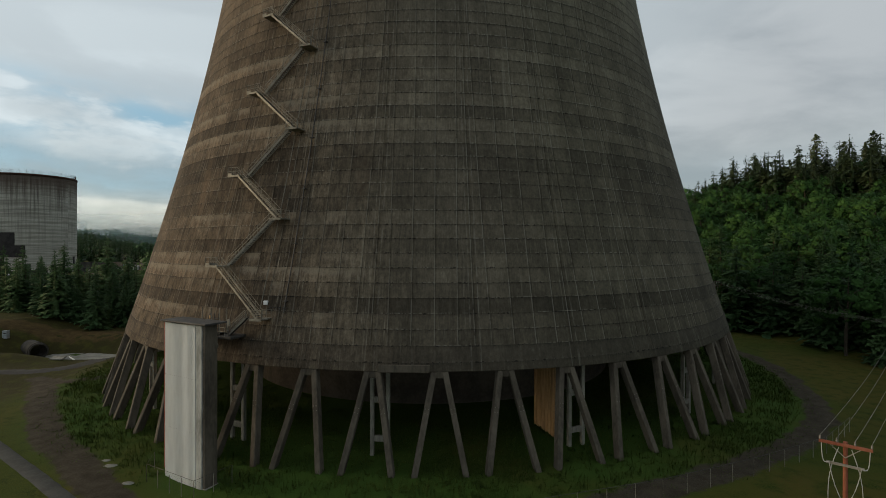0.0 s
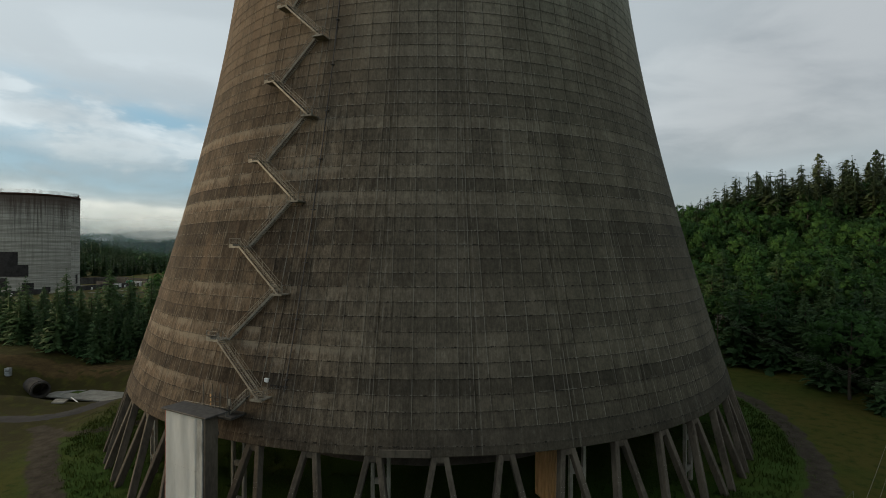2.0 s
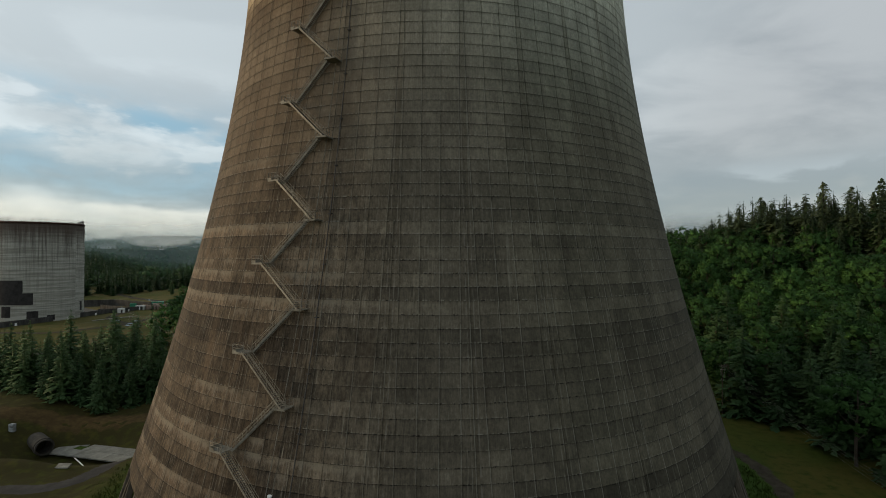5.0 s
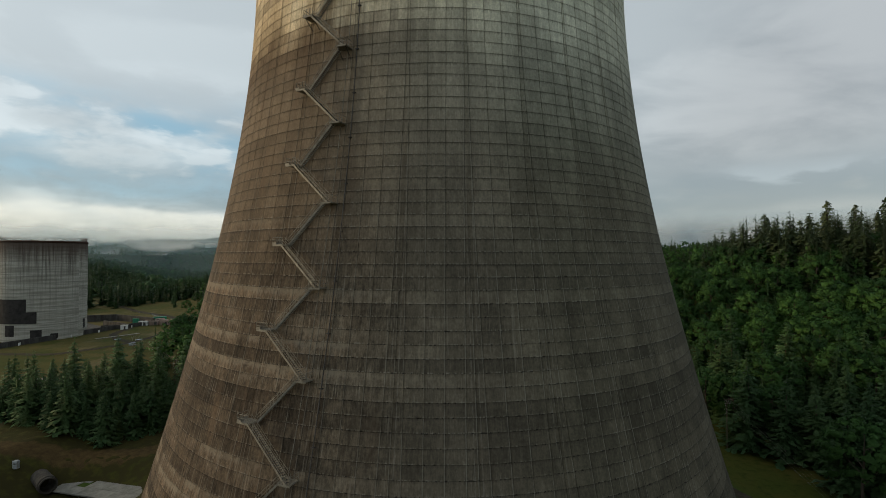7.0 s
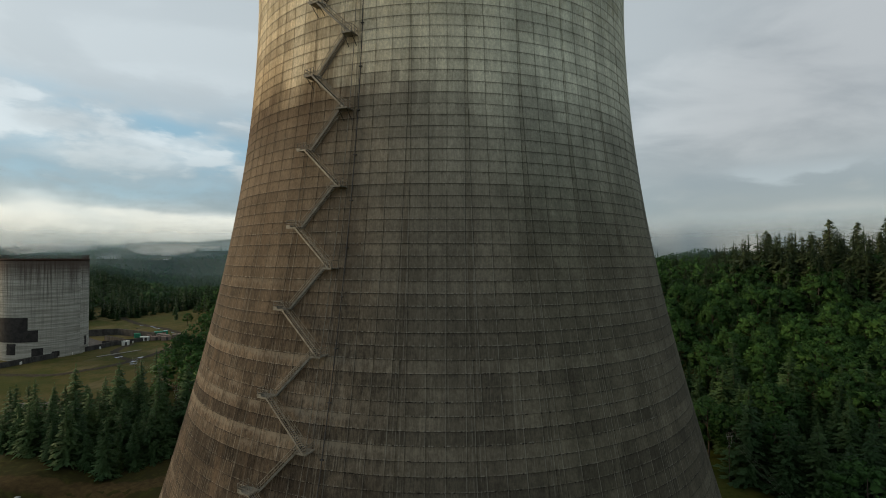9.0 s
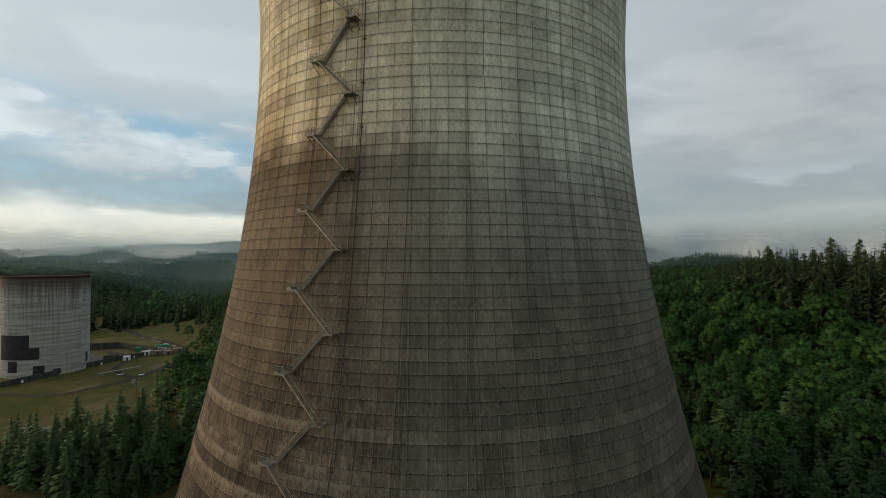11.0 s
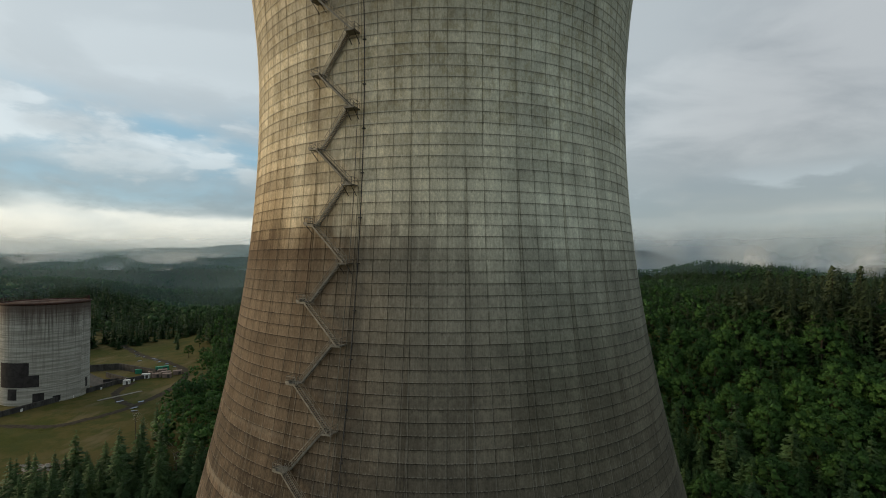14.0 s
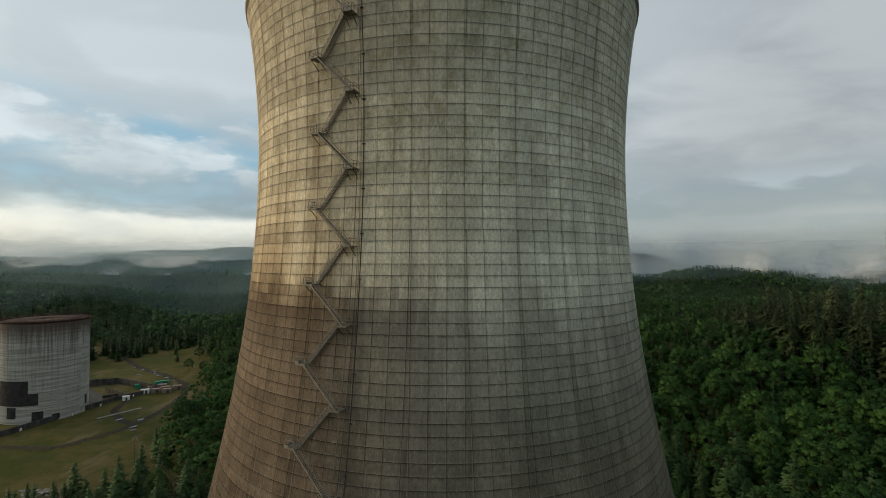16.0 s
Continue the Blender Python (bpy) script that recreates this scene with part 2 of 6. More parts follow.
def grass_color(m):
    """Rough grass: olive and yellowing, lush round the legs, browner far off."""
    _n1, _n2, _n3 = m.noise(0.035, 5), m.noise(0.45, 6), m.noise(5, 5)
    _c = m.mix(m.ramp(_n1, 0.42, 0.60), (0.038, 0.052, 0.009), (0.070, 0.056, 0.014))
    _c = m.mix(m.ramp(_n2, 0.45, 0.70), _c, (0.020, 0.035, 0.006))
    _c = m.mix(m.ramp(_n2, 0.36, 0.26), _c, (0.060, 0.038, 0.012))
    _c = m.mix(m.ramp(_n3, 0.35, 0.75), _c, (0.056, 0.062, 0.010))
    _sep = m.node("ShaderNodeSeparateXYZ")
    m.nt.links.new(m.coords(), _sep.inputs[0])
    _rad = m.math("SQRT", m.math("ADD", m.math("MULTIPLY", _sep.outputs[0], _sep.outputs[0]), m.math("MULTIPLY", _sep.outputs[1], _sep.outputs[1])))
    # lush growth round the tower's legs, leaf litter under the far woods
    _c = m.mix(m.math("MULTIPLY", m.ramp(_rad, 77, 68), m.ramp(_n1, 0.62, 0.45, 0.35, 1.0)), _c, (0.036, 0.068, 0.012))
    _patch = m.noise(0.018, 6, rough=0.65)
    _c = m.mix(m.math("MULTIPLY", m.ramp(_rad, 100, 150), m.ramp(_patch, 0.38, 0.60, 0.1, 0.95)), _c, (0.104, 0.084, 0.030))
    _c = m.mix(m.math("MULTIPLY", m.math("MULTIPLY", m.ramp(_sep.outputs[0], -62, -74), m.ramp(_rad, 190, 130)), m.ramp(_n2, 0.30, 0.55, 0.3, 0.95)), _c, (0.032, 0.028, 0.010))
    _c = m.mix(m.math("MULTIPLY", m.ramp(_rad, 110, 160), m.ramp(m.noise(0.10, 6, rough=0.7), 0.46, 0.62, 0.0, 0.75)), _c, (0.046, 0.058, 0.015))
    _c = m.mix(m.math("MULTIPLY", m.ramp(_rad, 110, 160), m.ramp(m.noise(0.045, 5, (1.0, 0.35, 1.0), rough=0.65), 0.52, 0.64, 0.0, 0.8)), _c, (0.135, 0.108, 0.056))
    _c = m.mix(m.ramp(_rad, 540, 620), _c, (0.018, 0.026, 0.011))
    return _c, _n3


GRASS = Mat("grass", 0.95)
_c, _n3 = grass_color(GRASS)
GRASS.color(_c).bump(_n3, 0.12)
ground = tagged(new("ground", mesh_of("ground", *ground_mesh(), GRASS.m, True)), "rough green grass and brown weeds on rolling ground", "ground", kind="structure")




# ---- the cooling tower ----
TOP, LINTEL, LIFT, FIRST = 151.0, 10.5, 1.776, 13.24
GROUPS, GROUP0, PANEL = 31, -5.4, 2.72          # formwork groups round the shell, the first group's angle, a panel's width


def radius_at(z):
    u = np.asarray(z, float) - 119.9
    return np.sqrt(40.76 ** 2 + np.where(u < 0, 0.414 * u, 0.483 * u) ** 2)


def polar(r, deg, z=0.0):
    a = radians(deg)
    return Vector((float(r) * math.sin(a), -float(r) * math.cos(a), float(z)))


def shell_concrete(name, core=False):
    m = Mat(name, 0.92)
    pos = m.node("ShaderNodeNewGeometry").outputs["Position"]
    sep = m.node("ShaderNodeSeparateXYZ")
    m.nt.links.new(pos, sep.inputs[0])
    x, y, z = sep.outputs
    ang = m.math("ARCTAN2", x, m.math("MULTIPLY", y, -1.0))

    def around(ka, kz):
        c = m.node("ShaderNodeCombineXYZ")
        m.put(c, 0, m.math("MULTIPLY", ang, ka)), m.put(c, 1, m.math("MULTIPLY", z, kz))
        return c.outputs[0]

    lift = m.math("DIVIDE", m.math("SUBTRACT", z, FIRST), LIFT)
    u = m.math("FRACT", lift)
    cell = m.node("ShaderNodeCombineXYZ")
    m.put(cell, 0, m.math("FLOOR", m.math("MULTIPLY", ang, 15.0))), m.put(cell, 1, m.math("FLOOR", lift))
    white = m.node("ShaderNodeTexWhiteNoise")
    white.noise_dimensions = "2D"
    m.nt.links.new(cell.outputs[0], white.inputs["Vector"])
    streak = m.noise(1.0, 6, vec=around(70, 0.09), rough=0.7)
    comb = m.noise(1.0, 4, vec=around(250, 0.55), rough=0.75)
    drip = m.noise(1.0, 5, vec=around(150, 0.45), rough=0.7)
    wide = m.noise(1.0, 3, vec=around(7, 0.035))
    cloud = m.noise(0.30, 6, rough=0.6)
    grain = m.noise(2.2, 6, rough=0.7)
    old = m.ramp(z, 62, 44)
    # the pale upper lifts start lower on the far side
    edge = m.math("ADD", m.math("ADD", z, m.math("MULTIPLY", m.math("SUBTRACT", streak, 0.5), 2.0)), m.ramp(ang, -0.05, 0.45, 0.0, 4.5))
    c = m.mix(m.ramp(edge, 15, 34), (0.077, 0.065, 0.047), (0.108, 0.092, 0.067))
    c = m.mix(m.ramp(edge, 44, 74), c, (0.158, 0.138, 0.103))
    # the right side's cooler skylight is put into these concrete colours
    rightward = m.ramp(ang, -0.25, 0.5)
    c = m.mix(m.ramp(edge, 68, 94), c, m.mix(rightward, (0.300, 0.266, 0.198), (0.262, 0.260, 0.208)))
    # the stain is heavier and browner on the sheltered side
    c = m.mix(m.ramp(m.math("ADD", ang, m.math("MULTIPLY", m.math("SUBTRACT", streak, 0.5), 0.25)), 0.08, -0.56, 0.0, 0.85), c, m.mix(m.ramp(z, 40, 78), (0.064, 0.045, 0.029), (0.136, 0.096, 0.060)))
    ragged = m.math("ADD", m.math("MULTIPLY", m.math("FLOOR", lift), LIFT), m.math("ADD", FIRST, m.math("MULTIPLY", m.math("SUBTRACT", m.math("ADD", wide, white.outputs[0]), 1.0), 5.0)))
    ragged = m.math("ADD", m.math("MULTIPLY", ragged, 0.45), m.math("MULTIPLY", m.math("ADD", z, m.math("MULTIPLY", m.math("SUBTRACT", streak, 0.5), 7.0)), 0.55))
    pale = m.math("ADD", m.math("MULTIPLY", m.ramp(ragged, 90.6, 98.2), m.ramp(ang, -0.10, 0.22, 1.0, 0.0)), m.math("MULTIPLY", m.ramp(ragged, 82, 101), m.ramp(ang, -0.10, 0.22)))
    c = m.mix(pale, c, m.mix(rightward, (0.61, 0.535, 0.38), (0.535, 0.54, 0.43)))
    c = m.mix(m.ramp(m.math("ADD", z, m.math("MULTIPLY", cloud, 14.0)), 126, 138, 0.0, 0.5), c, m.mix(rightward, (0.44, 0.385, 0.28), (0.365, 0.37, 0.295)))
    if not core:
        tone = m.math("ADD", m.attr("tone"), m.math("MULTIPLY", m.attr("single"), m.math("MULTIPLY", m.math("SUBTRACT", m.per_object(), 0.5), 0.26)))
        tone = m.math("ADD", tone, m.math("MULTIPLY", m.math("SUBTRACT", wide, 0.5), 0.36))
        tone = m.math("ADD", 0.5, m.math("MULTIPLY", m.math("SUBTRACT", tone, 0.5), m.ramp(ang, 0.0, -0.4, 0.72, 1.26)))
        g = m.math("ADD", m.math("MULTIPLY", tone, m.ramp(old, 0.0, 1.0, 0.60, 1.20)), m.ramp(old, 0.0, 1.0, 0.70, 0.43))
        c = m.mix(1.0, c, m.gray(g), "MULTIPLY")
    v = m.math("ADD", m.ramp(streak, 0.30, 0.72, 0.90, 1.10), m.math("MULTIPLY", m.math("SUBTRACT", white.outputs[0], 0.5), 0.10))
    v = m.math("MULTIPLY", v, m.ramp(comb, 0.30, 0.70, 0.88, 1.12))
    v = m.math("MULTIPLY", v, m.ramp(wide, 0.35, 0.65, 0.86, 1.12))
    v = m.math("MULTIPLY", v, m.ramp(cloud, 0.3, 0.7, 0.86, 1.14))
    v = m.math("MULTIPLY", v, m.ramp(grain, 0.28, 0.72, 0.80, 1.18))
    # ragged wet blotches on the old lower lifts
    mott = m.math("ADD", m.math("MULTIPLY", m.noise(1.0, 6, vec=around(42, 0.42), rough=0.8), 0.6), m.math("MULTIPLY", m.noise(1.0, 5, vec=around(160, 0.30), rough=0.8), 0.4))
    v = m.math("MULTIPLY", v, m.math("ADD", 1.0, m.math("MULTIPLY", m.ramp(mott, 0.38, 0.62, -0.45, 0.80), m.math("MULTIPLY", m.ramp(z, 70, 45, 0.12, 1.0), m.ramp(ang, 0.10, -0.35, 0.22, 1.0)))))
    # the upper lifts are evener
    v = m.math("ADD", m.math("MULTIPLY", m.math("SUBTRACT", v, 1.0), m.ramp(z, 66, 98, 1.0, 0.78)), 1.0)
    v = m.math("MULTIPLY", v, m.ramp(m.noise(1.0, 4, vec=around(380, 0.7), rough=0.8), 0.30, 0.70, 0.93, 1.07))
    # dirt that runs down from each joint
    run = m.math("MULTIPLY", m.ramp(m.math("ADD", u, m.math("MULTIPLY", drip, 0.9)), 1.20, 1.42), m.ramp(old, 0.0, 1.0, 0.34, 0.22))
    v = m.math("MULTIPLY", v, m.math("SUBTRACT", 1.0, run))
    c = m.mix(1.0, c, m.gray(v), "MULTIPLY")
    # lime bloom: long thin runs, and ragged tide marks above the joints of the old lower lifts
    lime = m.math("MULTIPLY", m.ramp(drip, 0.56, 0.74), m.ramp(wide, 0.40, 0.60, 0.2, 1.0))
    runs = m.math("MULTIPLY", m.ramp(m.noise(1.0, 5, vec=around(58, 0.030), rough=0.75), 0.585, 0.70), m.ramp(old, 0.0, 1.0, 0.25, 0.8))
    tide = m.math("MULTIPLY", m.math("MULTIPLY", m.ramp(u, 0.16, 0.02), m.ramp(drip, 0.46, 0.60)), m.math("MULTIPLY", m.ramp(z, 105, 66, 0.4, 1.0), m.ramp(z, 18, 60, 0.25, 1.0)))
    c = m.mix(m.math("MULTIPLY", lime, 0.34), c, (0.33, 0.305, 0.24))
    c = m.mix(m.math("MULTIPLY", runs, 0.55), c, (0.27, 0.245, 0.195))
    c = m.mix(m.math("MULTIPLY", tide, 0.34), c, (0.40, 0.38, 0.32))
    weep = m.math("MULTIPLY", m.ramp(m.noise(1.0, 5, vec=around(200, 0.16), rough=0.7), 0.55, 0.70), m.ramp(m.noise(1.0, 4, vec=around(14, 0.16), rough=0.65), 0.46, 0.62))
    c = m.mix(m.math("MULTIPLY", m.math("MULTIPLY", weep, m.ramp(ang, 0.1, -0.3, 0.25, 1.0)), m.ramp(z, 78, 48, 0.10, 0.78)), c, (0.33, 0.295, 0.23))
    rust = m.math("MULTIPLY", m.ramp(m.noise(1.0, 4, vec=around(16, 0.05)), 0.55, 0.72), m.ramp(ang, 0.10, -0.45, 0.06, 0.28))
    c = m.mix(rust, c, (0.120, 0.074, 0.043))
    # olive-brown mottling and lime tide marks on the pale upper lifts
    spot = m.math("ADD", m.math("MULTIPLY", m.noise(1.0, 5, vec=around(16, 0.20), rough=0.7), 0.55), m.math("MULTIPLY", m.noise(1.0, 5, vec=around(60, 0.55), rough=0.75), 0.45))
    c = m.mix(m.math("MULTIPLY", m.ramp(spot, 0.46, 0.58, 0.0, 0.65), m.ramp(z, 94, 118)), c, m.mix(1.0, c, (0.66, 0.61, 0.49), "MULTIPLY"))
    mark = m.math("MULTIPLY", m.math("MULTIPLY", m.ramp(m.math("ADD", u, m.math("MULTIPLY", drip, 0.5)), 0.42, 0.26), m.ramp(spot, 0.44, 0.54)), m.ramp(z, 94, 112, 0.0, 0.6))
    c = m.mix(mark, c, (0.52, 0.50, 0.42))
    # brown wash over the pale lifts on the sheltered side
    wash = m.math("MULTIPLY", m.ramp(m.math("ADD", ang, m.math("MULTIPLY", m.math("SUBTRACT", streak, 0.5), 0.7)), -0.16, -0.66), m.ramp(m.math("ADD", z, m.math("MULTIPLY", m.math("SUBTRACT", wide, 0.5), 60.0)), 122, 92))
    c = m.mix(m.math("MULTIPLY", m.math("MULTIPLY", wash, 0.85), m.ramp(z, 84, 95)), c, m.mix(1.0, c, (0.64, 0.53, 0.42), "MULTIPLY"))
    # dark weeping along the upright seams between formwork groups
    ph = m.math("ABSOLUTE", m.math("SUBTRACT", m.math("FRACT", m.math("ADD", m.math("MULTIPLY", m.math("SUBTRACT", ang, radians(GROUP0)), GROUPS / math.tau), 0.5)), 0.5))
    seam = m.math("MULTIPLY", m.ramp(ph, 0.046, 0.026), m.ramp(m.noise(1.0, 4, vec=around(9, 0.035), rough=0.6), 0.34, 0.62, 0.08, 0.30))
    c = m.mix(seam, c, m.mix(1.0, c, (0.52, 0.48, 0.40), "MULTIPLY"))
    # thin pale lime lines down the seams, and a darker, greener right side below the pale lifts
    line = m.math("MULTIPLY", m.math("MULTIPLY", m.ramp(m.math("ABSOLUTE", m.math("SUBTRACT", ph, 0.045)), 0.010, 0.003), m.ramp(drip, 0.42, 0.58)), m.ramp(z, 85, 60, 0.15, 0.30))
    c = m.mix(line, c, (0.27, 0.25, 0.21))
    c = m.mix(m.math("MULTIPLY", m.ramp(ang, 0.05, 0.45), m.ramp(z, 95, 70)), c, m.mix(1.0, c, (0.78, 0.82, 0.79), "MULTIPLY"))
    # pock marks and form-tie holes near the joints
    pock = m.math("MULTIPLY", m.ramp(m.noise(2.4, 2), 0.56, 0.61), m.math("MULTIPLY", m.ramp(m.math("ABSOLUTE", m.math("SUBTRACT", u, 0.5)), 0.42, 0.48), m.ramp(z, 80, 50)))
    c = m.mix(m.math("MULTIPLY", pock, 0.85), c, (0.014, 0.012, 0.010))
    if core:
        c = m.mix(1.0, c, m.gray(m.ramp(z, 45, 72, 0.72, 0.46)), "MULTIPLY")
    else:
        # lime washed out over whole lifts on the sheltered side, ragged below
        wept = m.math("ADD", m.math("MULTIPLY", m.noise(1.0, 5, vec=around(95, 0.34), rough=0.75), 0.7), m.math("MULTIPLY", u, 0.3))
        crust = m.math("MULTIPLY", m.math("MULTIPLY", m.ramp(tone, 0.52, 0.80), m.math("MULTIPLY", m.ramp(wept, 0.44, 0.58), m.ramp(m.noise(1.0, 5, vec=around(26, 0.9), rough=0.75), 0.34, 0.54))), m.math("MULTIPLY", m.ramp(ang, 0.06, -0.34), m.ramp(z, 74, 50)))
        c = m.mix(m.math("MULTIPLY", crust, 0.70), c, (0.225, 0.190, 0.142))
        # each panel's rim: lime along one upright edge, facet shade painted along the other, a ragged dark drip under
        # the top joint
        reach = m.attr("across")
        rim = m.math("SUBTRACT", m.attr("halfw"), m.math("ABSOLUTE", reach))
        gone = m.noise(1.0, 4, vec=around(5, 0.22), rough=0.7)
        low = m.ramp(z, 96, 60, 0.35, 1.0)
        limed = m.math("MULTIPLY", m.math("MULTIPLY", m.ramp(rim, 0.17, 0.04), m.ramp(reach, -0.2, 0.2)), m.math("MULTIPLY", m.ramp(gone, 0.36, 0.54), low))
        c = m.mix(m.math("MULTIPLY", limed, m.ramp(ang, -0.1, 0.15, 0.34, 0.52)), c, (0.25, 0.235, 0.195))
        rim_shade = m.math("MULTIPLY", m.math("MULTIPLY", m.ramp(rim, 0.26, 0.03), m.ramp(reach, 0.2, -0.2)), m.ramp(gone, 0.62, 0.40, 0.10, 0.55))
        c = m.mix(rim_shade, c, m.mix(1.0, c, (0.50, 0.48, 0.44), "MULTIPLY"))
        sill = m.math("MULTIPLY", m.ramp(m.math("SUBTRACT", u, m.math("MULTIPLY", drip, 0.07)), 0.03, -0.005), m.ramp(z, 74, 55, 0.2, 0.55))
        c = m.mix(m.math("MULTIPLY", sill, m.math("MULTIPLY", m.ramp(gone, 0.44, 0.60), m.ramp(drip, 0.44, 0.58))), c, (0.25, 0.235, 0.195))
        hem = m.ramp(m.math("ADD", u, m.math("MULTIPLY", m.math("SUBTRACT", drip, 0.5), 0.22)), 0.93, 0.985, 0.0, 1.0)
        hem = m.math("MULTIPLY", hem, m.ramp(z, 50, 75, 0.16, 0.46))
        c = m.mix(hem, c, m.mix(1.0, c, (0.45, 0.41, 0.34), "MULTIPLY"))
    m.color(c).bump(m.math("ADD", m.math("MULTIPLY", streak, 0.5), m.math("MULTIPLY", grain, 0.5)), 0.03)
    return m.m


def _gray(self, v):
    c = self.node("ShaderNodeCombineColor")
    for i in range(3):
        self.put(c, i, v)
    return c.outputs[0]


Mat.gray = _gray

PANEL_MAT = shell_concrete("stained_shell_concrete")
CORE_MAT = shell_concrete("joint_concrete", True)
CONCRETE = simple("leg_concrete", (0.056, 0.047, 0.036), (0.118, 0.100, 0.076), 0.5, 0.9, bump=0.03, stretch=(1, 1, 0.35))
BLACK_CONCRETE = simple("blackened_concrete", (0.062, 0.052, 0.042), (0.110, 0.092, 0.074), 0.3, 0.95)
GALV = simple("weathered_galvanised_steel", (0.15, 0.138, 0.11), (0.27, 0.25, 0.205), 1.2, 0.6, 0.25)
DARK_STEEL = simple("dark_steel", (0.05, 0.048, 0.045), (0.09, 0.085, 0.08), 1.5, 0.6, 0.3)
WORN_WHITE = simple("worn_whitewash", (0.20, 0.20, 0.18), (0.42, 0.42, 0.39), 0.8, 0.9, bump=0.03, stretch=(1, 1, 0.3))
WHITE_METAL = simple("white_ribbed_cladding", (0.60, 0.60, 0.57), (0.72, 0.72, 0.69), 0.35, 0.5, bump=0.0, stretch=(1, 1, 0.2))
PALE_CONCRETE = simple("pale_concrete", (0.14, 0.132, 0.108), (0.29, 0.275, 0.23), 0.6, 0.9, bump=0.03, stretch=(1, 1, 0.3))
TAN_BOARD = simple("tan_board", (0.36, 0.22, 0.10), (0.52, 0.33, 0.16), 0.7, 0.8, stretch=(1, 1, 0.2))
BARK = simple("bark", (0.045, 0.036, 0.028), (0.11, 0.09, 0.07), 2.0, 0.95, bump=0.04, stretch=(1, 1, 0.3))
RED_WOOD = simple("red_brown_pole_wood", (0.16, 0.050, 0.030), (0.25, 0.095, 0.055), 2.0, 0.85, bump=0.02, stretch=(1, 1, 0.2))

tower = thing("cooling_tower", "tall stained concrete hyperbolic cooling tower on slanted legs", "cooling tower")


def shell_mesh():
    n = 248
    zs = np.concatenate([[LINTEL, LINTEL + 0.05, FIRST - 0.02], np.linspace(FIRST, 150.0, 78), [150.05, 150.5, TOP]])
    a = np.linspace(0, 2 * np.pi, n, endpoint=False)
    ro = radius_at(zs) - 0.02
    ro[:3] += 0.10
    ro[-3:] += 0.30
    ri = radius_at(zs) - np.interp(zs, [LINTEL, 20, 60, 140, TOP], [1.0, 0.8, 0.4, 0.35, 0.6])
    V = np.concatenate([np.stack([rr[:, None] * np.sin(a), -rr[:, None] * np.cos(a), np.repeat(zs[:, None], n, 1)], -1).reshape(-1, 3) for rr in (ro, ri)])
    F, m, k = [], len(zs), len(zs) * n
    for i in range(m - 1):
        for j in range(n):
            p, q, r2, s = i * n + j, i * n + (j + 1) % n, (i + 1) * n + (j + 1) % n, (i + 1) * n + j
            F += [(p, q, r2, s), (k + s, k + r2, k + q, k + p)]
    for j in range(n):
        j2 = (j + 1) % n
        F += [(k + j, k + j2, j2, j), ((m - 1) * n + j, (m - 1) * n + j2, k + (m - 1) * n + j2, k + (m - 1) * n + j)]
    return V, F


shell = part("shell", mesh_of("shell", *shell_mesh(), CORE_MAT, True), tower, "poured concrete shell, dark and streaked below, pale above")
lift_rng = random.Random(11)
TONES = [lift_rng.uniform(0.28, 0.72) for _ in range(77)]
for _i, _v in ((0, 0.5), (1, 0.6), (2, 0.18), (3, 0.6), (4, 0.72), (5, 0.62), (8, 0.62), (9, 0.35), (12, 0.25), (13, 0.22), (14, 0.6), (15, 0.80), (16, 0.3), (21, 0.75), (22, 0.3), (23, 0.25), (27, 0.70), (28, 0.45), (45, 0.6), (46, 0.65)):
    TONES[_i] = _v


def pieces_of_lift(i):
    """The panels and make-up strips of one lift: (start angle, end angle, is a strip), in degrees."""
    zc = FIRST + LIFT * (i + 0.5)
    per = math.tau * float(radius_at(zc)) / GROUPS
    strip = per - 3 * PANEL
    unit = 360 / GROUPS / per
    out = []
    for g in range(GROUPS):
        a = GROUP0 + g * 360 / GROUPS - max(strip, 0) * unit / 2
        if strip > 0.2:
            k = 2 if strip > 1.9 else 1
            out += [(a + strip * unit * j / k, a + strip * unit * (j + 1) / k, True) for j in range(k)]
            a += strip * unit
            w = PANEL * unit
        else:
            w = per / 3 * unit
        out += [(a + w * j, a + w * (j + 1), False) for j in range(3)]
    return out


def piece_shape(i, half, strip):
    """Corners of one panel centred on angle 0."""
    z0, z1 = FIRST + LIFT * i, FIRST + LIFT * (i + 1)
    k = min(1.0, max(0.0, (z0 - 46) / 30))
    g = 0.011 + 0.012 * k
    proud = (0.02 if strip else 0.028) + 0.02 * k
    V = []
    for out, inset in ((-0.06, 0.0), (proud, 0.012)):
        for z, s in ((z0 + g + inset, -1), (z0 + g + inset, 1), (z1 - g - inset, 1), (z1 - g - inset, -1)):
            r = float(radius_at(z)) + out
            V.append(polar(r, s * (half - math.degrees((g + inset) / r)), z))
    F = [(4, 5, 6, 7), (0, 1, 5, 4), (1, 2, 6, 5), (2, 3, 7, 6), (3, 0, 4, 7)]
    return V, F


